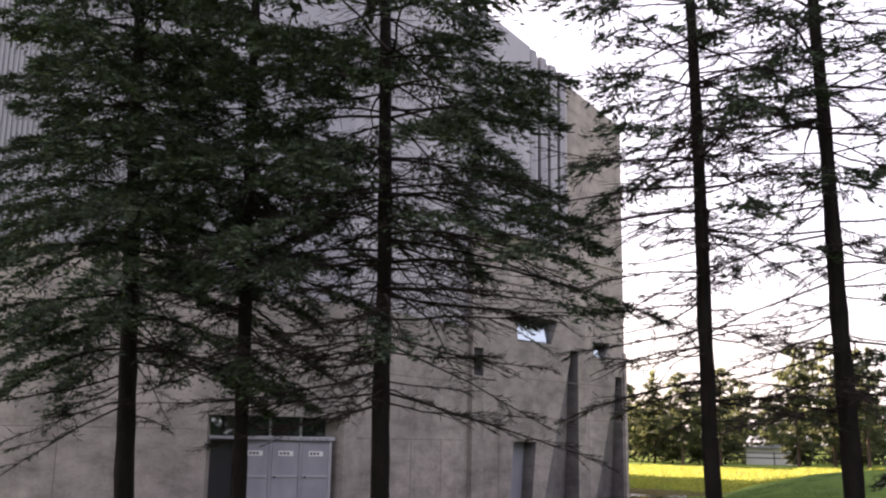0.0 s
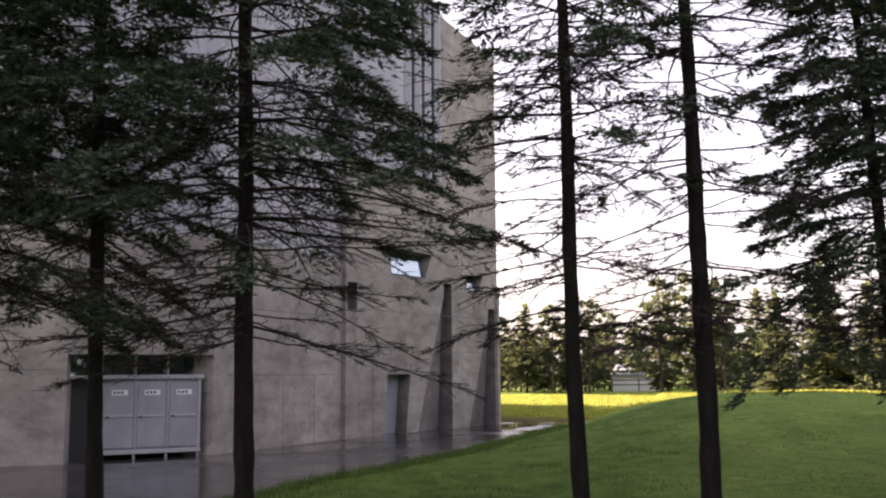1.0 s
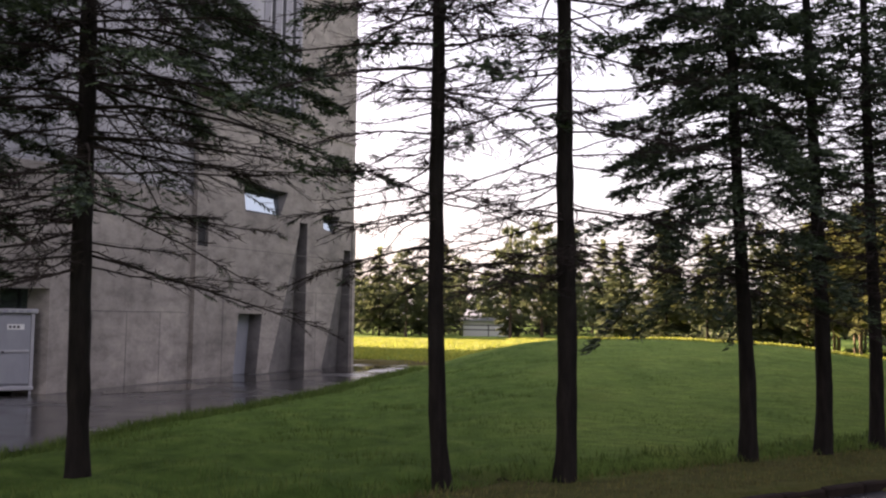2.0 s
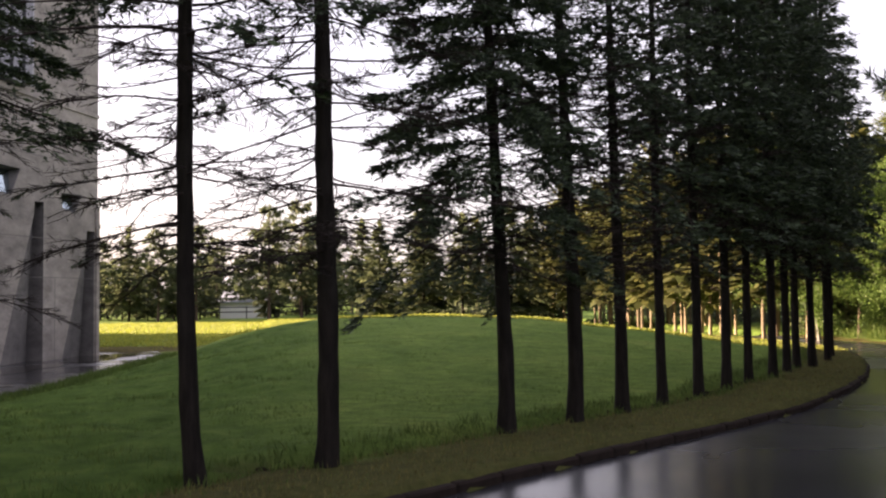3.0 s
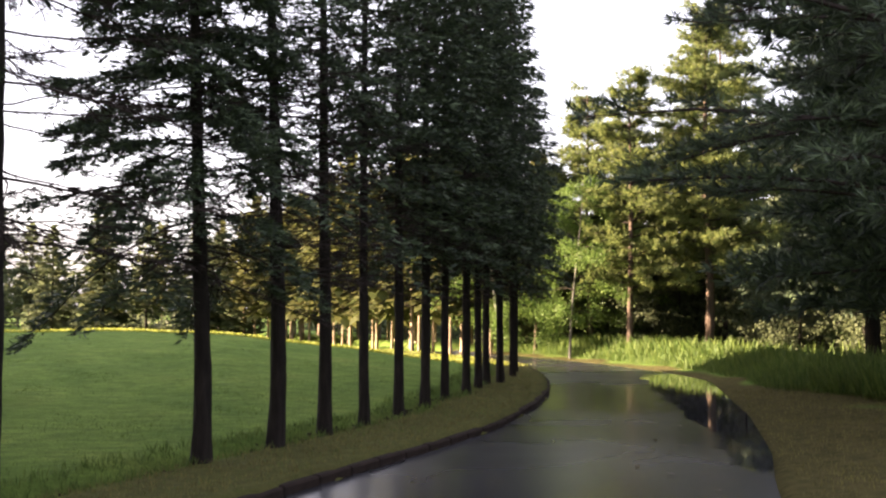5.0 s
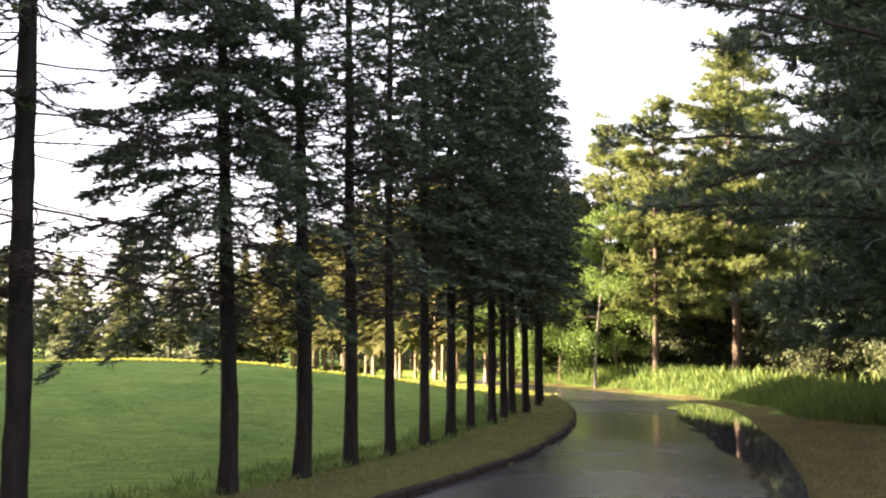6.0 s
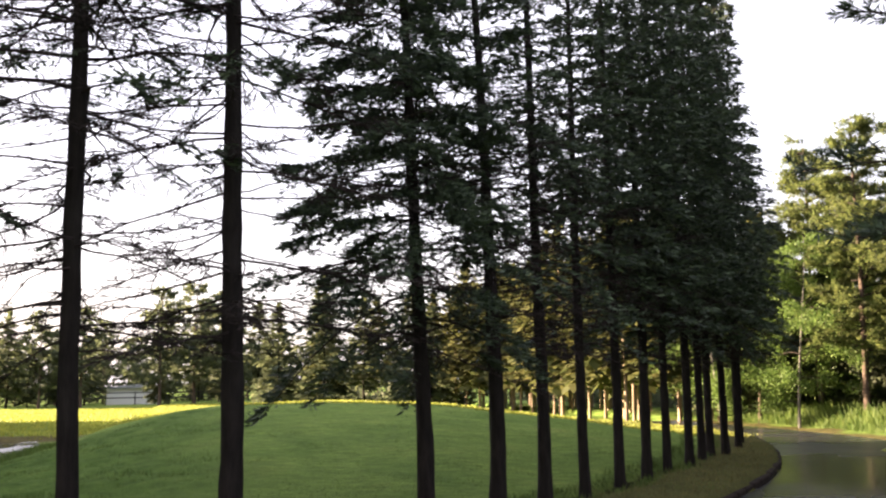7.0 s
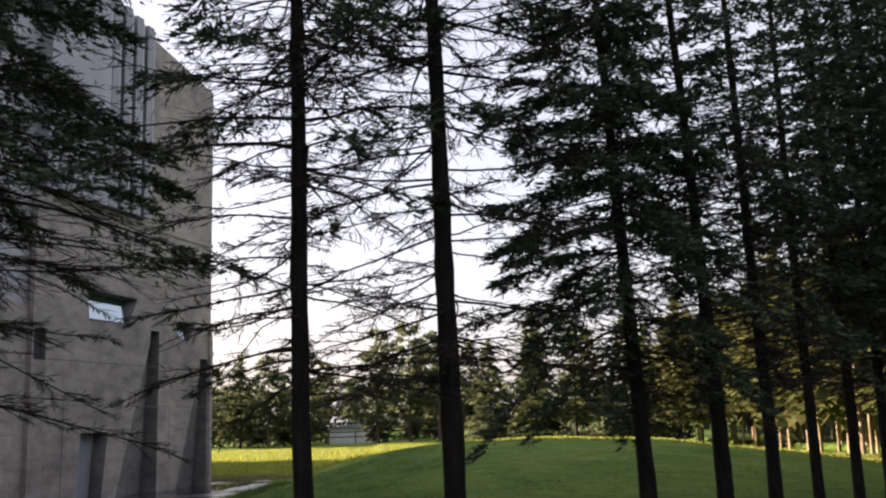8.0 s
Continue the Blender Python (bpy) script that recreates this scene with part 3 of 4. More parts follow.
def stem_line(rng, H, lean, bend, sweep=0.0):
    ph = rng.uniform(0, 6.28, 2)
    amp = rng.uniform(0.3, 1.0, 2) * bend

    def at(z):
        z = np.asarray(z, float)
        x = lean[0] * z + sweep * (np.exp(-z / 0.7) - 1) + amp[0] * (np.sin(z * 0.55 + ph[0]) - math.sin(ph[0]))
        y = lean[1] * z + amp[1] * (np.sin(z * 0.45 + ph[1]) - math.sin(ph[1]))
        return np.stack([x, y, z], -1)
    return at


def trunk_mesh(rng, at, H, r, mat, flare=1.28):
    z = np.concatenate([[-0.25, -0.05, 0.08, 0.25, 0.5], np.linspace(0.8, H, 44)])
    c = at(np.maximum(z, 0))
    c[:, 2] = z
    sides = 12
    vs, fs = [], []
    for i, zz in enumerate(z):
        rr = r * (1 - 0.93 * max(zz, 0) / H) * (1 + (flare - 1) * math.exp(-max(zz, 0) / 0.16)) + 0.006
        for j in range(sides):
            a = 2 * math.pi * j / sides
            q = rr * (1 + 0.07 * math.sin(3 * a + zz * 1.7) + 0.05 * math.sin(zz * 9.0 + 2 * a) + rng.uniform(-0.09, 0.09))
            vs.append((c[i, 0] + q * math.cos(a), c[i, 1] + q * math.sin(a), zz))
    for i in range(len(z) - 1):
        for j in range(sides):
            k = (j + 1) % sides
            fs.append((i * sides + j, i * sides + k, (i + 1) * sides + k, (i + 1) * sides + j))
    return mesh_of("trunk", vs, fs, mat, True)


def branch_path(rng, root, az, length, rise, droop, k=7):
    t = np.linspace(0, 1, k)
    side = rng.uniform(-0.25, 0.25)
    x = t * length
    z = rise * x - droop * x * x / max(length, 0.3) + rng.normal(0, 0.03, k).cumsum() * 0.6 * min(1, length)
    y = side * x * t + rng.normal(0, 0.05, k).cumsum() * 0.6 * min(1, length)
    return root + np.stack([math.cos(az) * x - math.sin(az) * y, math.sin(az) * x + math.cos(az) * y, z], 1)


def needles_on(leaf, rng, pts, size, step, width):
    """Needles on both sides and above a twig given by two or more points."""
    pts = np.asarray(pts)
    seg = np.linalg.norm(np.diff(pts, axis=0), axis=1)
    d = np.concatenate([[0], seg.cumsum()])
    n = max(2, int(d[-1] / step))
    s = np.linspace(0.15 * d[-1], d[-1], n)
    p = np.stack([np.interp(s, d, pts[:, k]) for k in range(3)], 1)
    fwd = pts[-1] - pts[0]
    fwd = fwd / (np.linalg.norm(fwd) + 1e-9)
    lat = np.cross(fwd, [0, 0, 1.0])
    lat = lat / (np.linalg.norm(lat) + 1e-9)
    for sgn in (-1, 1):
        L = size * rng.uniform(0.7, 1.2, (n, 1))
        way = (0.75 * fwd + sgn * 0.7 * lat)[None] * L + np.stack([rng.normal(0, 0.1, n), rng.normal(0, 0.1, n), rng.normal(-0.05, 0.25, n)], 1) * L
        leaf.blades(p, way, width)
    if step > 0.1:
        return
    L = size * rng.uniform(0.6, 1.0, (n // 2 + 1, 1))
    way = (0.8 * fwd)[None] * L + np.array([0, 0, 0.35]) * L
    leaf.blades(p[:n // 2 + 1], way, width, np.repeat(lat[None], n // 2 + 1, 0))
    L = size * rng.uniform(0.7, 1.1, (n // 2 + 1, 1))
    way = (0.45 * fwd)[None] * L + np.concatenate([rng.normal(0, 0.2, (n // 2 + 1, 2)), np.full((n // 2 + 1, 1), -0.75)], 1) * L
    leaf.blades(p[n // 2 - 1:][:n // 2 + 1], way[:len(p[n // 2 - 1:])], width * 1.2, np.repeat(fwd[None], len(p[n // 2 - 1:][:n // 2 + 1]), 0))


def bough(wood, leaf, rng, root, az, L, rise, droop, bare, k, fill=1.0):
    """A drooping bough: bare near the stem, then a flat pad of twigs clad in short shoots that hang at its rim. k: coarseness."""
    pts = branch_path(rng, root, az, L, rise, droop)
    pts[-2:, 2] += np.array([0.015, 0.05]) * min(1, L)
    wood.tube(pts, 0.008 + 0.006 * L, 0.003)
    knots = np.linspace(0, 1, 7)

    def on(t):
        return np.stack([np.interp(t, knots, pts[:, j]) for j in range(3)], 1)
    # dead twigs on the bare inner stretch
    n = int(L * bare * 26 / k) + 2
    t = rng.uniform(0.1, bare + 0.25, n)
    a = az + rng.choice([-1, 1], n) * rng.uniform(0.4, 1.2, n)
    l = rng.uniform(0.12, 0.5, n) * min(1, 0.45 + L / 3)
    way = np.stack([np.cos(a) * l, np.sin(a) * l, rng.uniform(-0.45, 0.1, n) * l], 1)
    p = on(t)
    wood.blades(p, way, 0.0045, np.cross(way, rng.normal(0, 1, (n, 3))))
    q = p + way * 0.5
    b = way * 0.4 + rng.normal(0, 0.07, (n, 3))
    wood.blades(q, b, 0.003, np.cross(b, rng.normal(0, 1, (n, 3))))
    # clad twigs
    n = max(6, int(L * (1 - bare) / (0.027 * k) * fill))
    t = bare + (1 - bare) * rng.random(n) ** 0.85
    sgn = rng.choice([-1, 1], n)
    a = az + sgn * rng.uniform(0.3, 1.05, n)
    l2 = (0.14 + 0.42 * min(L, 2.2) * (1 - t) * (0.35 + t)) * rng.uniform(0.55, 1.2, n)
    slope = rng.uniform(-0.75, 0.0, n)
    m = max(3, int(0.34 / (0.055 * k)))
    u = (np.arange(m)[None] + rng.random((n, m))) / m
    p = on(t)[:, None] + np.stack([np.cos(a)[:, None] * l2[:, None] * u, np.sin(a)[:, None] * l2[:, None] * u,
                                   l2[:, None] * (slope[:, None] * u - 0.22 * u * u)], 2)
    a3 = a[:, None] + rng.choice([-1, 1], (n, m)) * rng.uniform(0.0, 0.85, (n, m))
    w = np.stack([np.cos(a3), np.sin(a3), rng.uniform(-0.5, 0.22, (n, m))], 2).reshape(-1, 3)
    p = p.reshape(-1, 3)
    ls = rng.uniform(0.07, 0.15, (len(p), 1)) * (0.8 + 0.2 * k)
    leaf.blades(p, w * ls, 0.0165 * k, np.cross(w, rng.normal(0, 0.8, (len(p), 3)) + np.array([0, 0, 1.0])))
    c = 4
    v = rng.random((len(p), c, 1))
    at = (p[:, None] + w[:, None] * ls[:, None] * v).reshape(-1, 3)
    way = (w[:, None] * 0.85 + rng.normal(0, 0.42, (len(p), c, 3))).reshape(-1, 3)
    way *= 0.05 * (0.7 + 0.3 * k) * rng.uniform(0.7, 1.25, (len(way), 1)) / (np.linalg.norm(way, axis=1, keepdims=True) + 1e-9)
    leaf.blades(at, way, 0.0072 * k, rng.normal(0, 1, (len(at), 3)))


def dead_branch(wood, leaf, rng, root, az, L, clump, sag):
    """A bare branch that forks into fine crooked twigs; clump: how likely a few green shoots remain near its end."""
    pts = branch_path(rng, root, az, L, rng.uniform(-0.18, 0.16) - sag, rng.uniform(-0.2, 0.2) + 0.3 * sag)
    wood.tube(pts, 0.0115 * (0.6 + L / 3), 0.004)
    for _ in range(int(L * 5) + 1):
        f = rng.uniform(0.3, 0.95)
        i = min(int(f * 6), 5)
        p0 = pts[i] + (pts[i + 1] - pts[i]) * (f * 6 - i)
        q = branch_path(rng, p0, az + rng.choice([-1, 1]) * rng.uniform(0.35, 0.95), L * rng.uniform(0.15, 0.42) * (1.25 - f), rng.uniform(-0.35, 0.2), 0.15, 4)
        wood.tube(q, 0.006, 0.0032)
        n = int(np.linalg.norm(q[-1] - q[0]) * 30) + 2
        g = rng.random((n, 1)) * 3
        j = np.minimum(g.astype(int), 2)[:, 0]
        at = q[j] + (q[j + 1] - q[j]) * (g - j[:, None])
        way = (q[-1] - q[0])[None] * rng.uniform(0.05, 0.35, (n, 1)) + rng.normal(0, 0.05, (n, 3)) * [1, 1, 0.7]
        wood.blades(at, way, 0.0045, np.cross(way, rng.normal(0, 1, (n, 3))))
        if rng.random() < clump:
            needles_on(leaf, rng, q[1:], 0.055, 0.018, 0.0065)
    n = int(L * 34)
    g = rng.uniform(0.1, 1, n) * 6
    j = np.minimum(g.astype(int), 5)
    at = pts[j] + (pts[j + 1] - pts[j]) * (g - j)[:, None]
    l = rng.uniform(0.03, 0.16, (n, 1))
    way = np.stack([np.cos(az + rng.uniform(-1.3, 1.3, n)), np.sin(az + rng.uniform(-1.3, 1.3, n)), rng.normal(-0.1, 0.4, n)], 1) * l
    wood.blades(at, way, 0.0045, np.cross(way, rng.normal(0, 1, (n, 3))))


def spruce(seed, H=13.0, r=0.09, dead=(1.7, 3.6), live=3.2, R=2.2, lean=-0.03, sweep=0.03, k=1.0, per=6, gap=0.36, bare=0.35, fill=1.0, clump=0.1, many=3, droop=0.2, top=7.0, mean_side=None, thin=(0.0, 1.0), sag=0.06,
           label="tall dark spruce with bare lower branches beside the drive", group="spruces along the drive"):
    """A spruce of the row: dead branches in the span dead, boughs from live up; above top, out of the way of the eye, it is coarser; thin: below that height its boughs are so much barer."""
    rng = np.random.default_rng(seed)
    at = stem_line(rng, H, (lean, 0.0), 0.02, sweep)
    tree = thing("spruce_tree", pose(0, 0, 0), label, "spruce", group)
    part("trunk", trunk_mesh(rng, at, H, r, bark), tree)
    wood, leaf = Cloud(), Cloud()
    z = dead[0]
    while z < dead[1]:
        for _ in range(rng.integers(many, many + 3)):
            dead_branch(wood, leaf, rng, at(z + rng.uniform(-0.12, 0.12)), rng.uniform(0, 6.283), R * rng.uniform(0.3, 0.92), clump, sag)
        z += rng.uniform(0.22, 0.34)
    z = live
    while z < H - 0.2:
        f = (z - live) / (H - live)
        kk = k if z < top else max(2.6, k * 1.6)
        a0 = rng.uniform(0, 6.283)
        low = max(0.0, 1 - (z - live) / 1.3)
        for i in range(per):
            if rng.random() < 0.35 * low:
                continue
            az = a0 + 2 * math.pi * i / per + rng.uniform(-0.35, 0.35)
            L = max(0.3, R * (1 - f) ** 0.95 * rng.uniform(0.6, 1.12))
            if mean_side is not None:
                L *= 1 + 0.2 * math.cos(az - mean_side)
            bough(wood, leaf, rng, at(z + rng.uniform(-0.1, 0.1)), az, L, rng.uniform(-0.12, 0.06) + 0.5 * f, droop * (1 - f) * rng.uniform(0.6, 1.5),
                  min(0.8, bare * rng.uniform(0.7, 1.3) + 0.25 * low), kk, fill * (thin[1] if z < thin[0] else 1.0))
        z += gap * rng.uniform(0.75, 1.25)
    tip = at(np.linspace(H - 0.5, H + 0.3, 4))
    needles_on(leaf, rng, tip + np.array([[0, 0, 0], [0.01, 0, 0], [0.02, 0, 0], [0.03, 0.01, 0]]), 0.2, 0.05, 0.03)
    tagged(part("branchwork", wood.mesh("branchwork", twig_bark), tree), kind="stuff")
    tagged(part("crown", leaf.mesh("crown", spruce_leaf), tree), kind="stuff")
    return tree


def far_spruce(seed, H=9.0, r=0.11, dead=(1.6, 3.0), live=1.5, R=2.2, dens=1.0, lean=(0, 0), bend=0.06, low_live=0.12, coarse=6.2, label="", group="", keep_dead=0.12, fat=2.5, leafmat=None,
               barkmat=None, sweep=0.03):
    """A spruce of the distant woods, with coarser sprays."""
    rng = np.random.default_rng(seed)
    at = stem_line(rng, H, lean, bend, sweep)
    tree = thing("spruce_tree", pose(0, 0, 0), label, "spruce", group)
    part("trunk", trunk_mesh(rng, at, H, r, barkmat or bark), tree)
    wood, leaf = Cloud(), Cloud()
    size, step, width = 0.098 * coarse, 0.037 * coarse, 0.0165 * coarse * fat
    # bare lower branches
    z = dead[0]
    while z < dead[1]:
        for _ in range(rng.integers(5, 9)):
            if rng.random() > keep_dead:
                continue
            az = rng.uniform(0, 2 * math.pi)
            L = R * rng.uniform(0.4, 1.0)
            pts = branch_path(rng, at(z + rng.uniform(-0.12, 0.12)), az, L, rng.uniform(-0.12, 0.22), rng.uniform(-0.12, 0.25))
            wood.tube(pts, 0.012 * (0.6 + L / 3), 0.0025)
            for _ in range(int(L * 13)):
                f = rng.uniform(0.25, 0.98)
                i = min(int(f * 6), 5)
                p0 = pts[i] + (pts[i + 1] - pts[i]) * (f * 6 - i)
                az2 = az + rng.choice([-1, 1]) * rng.uniform(0.4, 1.0)
                l2 = rng.uniform(0.12, 0.55) * (1.15 - f)
                q = branch_path(rng, p0, az2, l2 + 0.1, rng.uniform(-0.3, 0.3), 0.2, 3)
                wood.tube(q, 0.005, 0.002)
                if rng.random() < low_live * 0.35:
                    needles_on(leaf, rng, q, size, step, width)
            if rng.random() < low_live:
                for _ in range(22):
                    i = rng.integers(3, 6)
                    q = branch_path(rng, pts[i] + (pts[i + 1] - pts[i]) * rng.random(), az + rng.uniform(-1.1, 1.1), rng.uniform(0.15, 0.4), rng.uniform(-0.6, 0.1), 0.25, 4)
                    wood.tube(q, 0.006, 0.002)
                    needles_on(leaf, rng, q, size, step, width)
        z += rng.uniform(0.22, 0.36)
    # needled crown
    z = live
    while z < H - 0.15:
        f = (z - live) / (H - live)
        n = rng.integers(4, 7)
        a0 = rng.uniform(0, 6.28)
        for k in range(n):
            az = a0 + 2 * math.pi * k / n + rng.uniform(-0.35, 0.35)
            if rng.random() > dens * 1.05:
                continue
            L = max(0.25, R * (1 - f) ** 0.75 * rng.uniform(0.62, 1.12))
            if f < 0.12:
                L *= 0.85
            root = at(z + rng.uniform(-0.15, 0.15))
            pts = branch_path(rng, root, az, L, rng.uniform(-0.05, 0.12) + 0.45 * f, 0.38 * (1 - f) + 0.02)
            pts[-2:, 2] += np.array([0.02, 0.07])
            if k == 0:
                wood.tube(pts, 0.011 + 0.007 * L, 0.004)
            d = np.linspace(0, 1, 7)
            gap = 0.15 * coarse ** 0.7
            s = L * (0.32 if L > 0.9 else 0.1)
            while s < L:
                t = s / L
                p0 = np.array([np.interp(t, d, pts[:, j]) for j in range(3)])
                for sgn in (-1, 1):
                    if rng.random() > 0.93 * min(1, dens + 0.15):
                        continue
                    l2 = (0.16 + 0.62 * (1 - t) * min(1, L / 1.6) + 0.12 * L * (t < 0.7)) * rng.uniform(0.6, 1.15)
                    az2 = az + sgn * rng.uniform(0.65, 1.05)
                    q = branch_path(rng, p0, az2, l2, rng.uniform(-0.42, 0.06), 0.28, 4)
                    needles_on(leaf, rng, q, size, step, width)
                s += gap * rng.uniform(0.7, 1.3)
            needles_on(leaf, rng, pts[3:], size, step, width)
        z += rng.uniform(0.27, 0.42) * coarse ** 0.35
    top = at(np.linspace(H - 0.5, H + 0.3, 4))
    needles_on(leaf, rng, top + np.array([[0, 0, 0], [0.01, 0, 0], [0.02, 0, 0], [0.03, 0.01, 0]]), size, step * 0.6, width)
    tagged(part("branchwork", wood.mesh("branchwork", twig_bark), tree), kind="stuff")
    tagged(part("crown", leaf.mesh("crown", leafmat or spruce_leaf), tree), kind="stuff")
    return tree


def place(tree, x, y, turn=0.0, s=1.0):
    tree.matrix_basis = Matrix.Translation((x, y, float(ground_height(x, y)))) @ Matrix.Rotation(turn, 4, "Z") @ Matrix.Scale(s, 4)
    return tree


# (seed, x, y, options) of the row beside the drive
THIN = "thin spruce with mostly bare dead branches"
ROW = [
    (11, -7.494, 8.1, dict(r=0.118, H=14.0, dead=(2.2, 3.2), live=2.9, R=2.3, lean=-0.06, k=0.98, per=9, gap=0.36, bare=0.22, fill=1.35, clump=0.5, many=2, sag=0.3, droop=0.34, label="dense dark green spruce with low full crown")),
    (12, -6.195, 8.44, dict(r=0.088, H=13.5, dead=(2.7, 4.8), live=3.3, R=1.8, lean=-0.029, sweep=0.01, k=0.95, per=6, gap=0.4, bare=0.35, fill=1.15, clump=0.16, many=6, sag=0.2, droop=0.25)),
    (13, -4.428, 8.45, dict(r=0.1, H=14.5, dead=(2.1, 4.8), live=3.2, R=2.9, lean=-0.023, sweep=0.013, k=0.97, per=8, gap=0.4, bare=0.42, fill=1.6, thin=(4.3, 0.4), clump=0.14, many=7, sag=0.14, droop=0.25, label="spreading spruce with bare inner twigs and dark green bough ends")),
    (14, -0.939, 8.773, dict(r=0.084, H=12.5, dead=(2.1, 5.8), live=4.0, R=2.1, lean=-0.007, sweep=0.115, k=0.9, per=5, gap=0.42, bare=0.42, fill=0.7, clump=0.2, many=5, droop=0.16, label=THIN)),
    (15, 0.188, 9.271, dict(r=0.098, H=12.5, dead=(2.1, 6.6), live=4.9, R=2.25, lean=-0.021, sweep=-0.055, k=0.9, per=5, gap=0.48, bare=0.45, fill=0.45, clump=0.09, many=5, droop=0.14, label=THIN)),
    (16, 2.265, 10.887, dict(r=0.09, H=9.2, dead=(2.0, 4.2), live=2.2, R=1.75, lean=-0.043, sweep=-0.049, per=8, gap=0.33, bare=0.3, fill=1.35, thin=(3.3, 0.75), clump=0.15, many=5, droop=0.5, mean_side=2.8, label="broad spruce with drooping dark lower boughs")),
    (17, 3.28, 11.631, dict(r=0.094, H=9.2, dead=(2.0, 4.4), live=2.8, R=1.55, lean=-0.04, sweep=-0.071, k=1.1, per=7, gap=0.38, bare=0.34, fill=0.92, thin=(4.0, 0.4), clump=0.1, many=5, droop=0.4, top=7.6)),
    (18, 4.137, 12.34, dict(r=0.082, H=10.2, dead=(2.0, 5.4), live=3.0, R=1.35, lean=-0.014, sweep=-0.023, k=1.2, per=6, gap=0.42, bare=0.34, fill=0.82, thin=(4.6, 0.45), clump=0.1, many=5, droop=0.36, top=8.0)),
    (19, 5.003, 13.13, dict(r=0.07, H=10.0, dead=(2.0, 4.8), live=2.8, R=1.35, lean=0.0, sweep=0.02, k=1.3, per=6, gap=0.4, bare=0.3, fill=0.85, thin=(4.0, 0.5), clump=0.12, many=4, droop=0.36, top=8.4)),
    (20, 5.943, 14.065, dict(r=0.072, H=10.8, dead=(2.0, 4.2), live=2.7, R=1.4, lean=-0.001, sweep=0.016, k=1.6, per=7, gap=0.38, bare=0.18, fill=1.1, clump=0.15, many=4, droop=0.36, top=9.0)),
    (21, 6.717, 14.775, dict(r=0.076, H=11.8, dead=(2.0, 3.8), live=2.6, R=1.5, lean=-0.007, sweep=-0.01, k=1.7, per=8, gap=0.36, bare=0.14, fill=1.2, clump=0.15, many=4, droop=0.34, top=11.0)),
]
row_trees = []
for seed, x, y, o in ROW:
    row_trees.append(place(spruce(seed, **o), x, y))
for i, (x, y, sc) in enumerate([(7.49, 15.59, 0.98), (8.5, 16.68, 1.03), (9.25, 17.6, 1.0), (9.81, 18.25, 0.97), (10.3, 18.5, 1.04), (11.5, 20.0, 0.95), (12.1, 20.9, 1.0)]):
    t = copy_thing(row_trees[9 + i % 2], pose(0, 0, 0))
    place(t, x, y, 1.3 * i + 0.8, sc)


# ---- pines, birches and woods ----
def tufts(leaf, rng, at, way, count, length, width):
    """Bundles of needles fanned round the way of each twig tip."""
    n = len(at)
    p = np.repeat(at, count, 0)
    w = np.repeat(way, count, 0)
    d = w + rng.normal(0, 0.62, (n * count, 3)) + np.array([0, 0, 0.12])
    d /= np.linalg.norm(d, axis=1, keepdims=True)
    leaf.blades(p, d * length * rng.uniform(0.6, 1.1, (n * count, 1)), width, rng.normal(0, 1, (n * count, 3)))


def pine(seed, H=11.0, r=0.15, live=3.0, R=2.6, count=16, length=0.2, width=0.012, whorl=0.5, lean=(0.01, 0.0), leafmat=None, barkmat=None, shape=0.6, dense=9,
         label="sunlit green pine at the edge of the wood", group="pines at the edge of the wood"):
    rng = np.random.default_rng(seed)
    at = stem_line(rng, H, lean, 0.08)
    tree = thing("pine_tree", pose(0, 0, 0), label, "pine", group)
    part("trunk", trunk_mesh(rng, at, H, r, barkmat or pine_bark, 1.3), tree)
    wood, leaf = Cloud(), Cloud()
    z = live
    while z < H:
        f = (z - live) / (H - live)
        for _ in range(rng.integers(3, 6)):
            az = rng.uniform(0, 6.28)
            L = max(0.35, R * (1 - f ** 1.6) ** shape * rng.uniform(0.55, 1.1))
            pts = branch_path(rng, at(z + rng.uniform(-0.2, 0.2)), az, L, rng.uniform(0.0, 0.3) + 0.3 * f, 0.15)
            wood.tube(pts, 0.012 + 0.01 * L, 0.006)
            tips, ways = [], []
            for _ in range(int(5 + L * dense)):
                g = rng.uniform(0.1, 1.0)
                p0 = np.array([np.interp(g, np.linspace(0, 1, 7), pts[:, j]) for j in range(3)])
                q = branch_path(rng, p0, az + rng.normal(0, 0.8), rng.uniform(0.15, 0.55), rng.uniform(-0.1, 0.5), 0.0, 4)
                if width < 0.025:
                    wood.tube(q[[0, 3]], 0.007, 0.004)
                tips += [q[-1], q[2]]
                ways += [q[-1] - q[1], q[2] - q[0]]
            tips, ways = np.array(tips), np.array(ways)
            ways /= np.linalg.norm(ways, axis=1, keepdims=True) + 1e-9
            tufts(leaf, rng, tips, ways, count, length, width)
        z += whorl * rng.uniform(0.7, 1.2)
    tagged(part("branchwork", wood.mesh("branchwork", twig_bark), tree), kind="stuff")
    tagged(part("crown", leaf.mesh("crown", leafmat or pine_leaf), tree), kind="stuff")
    return tree


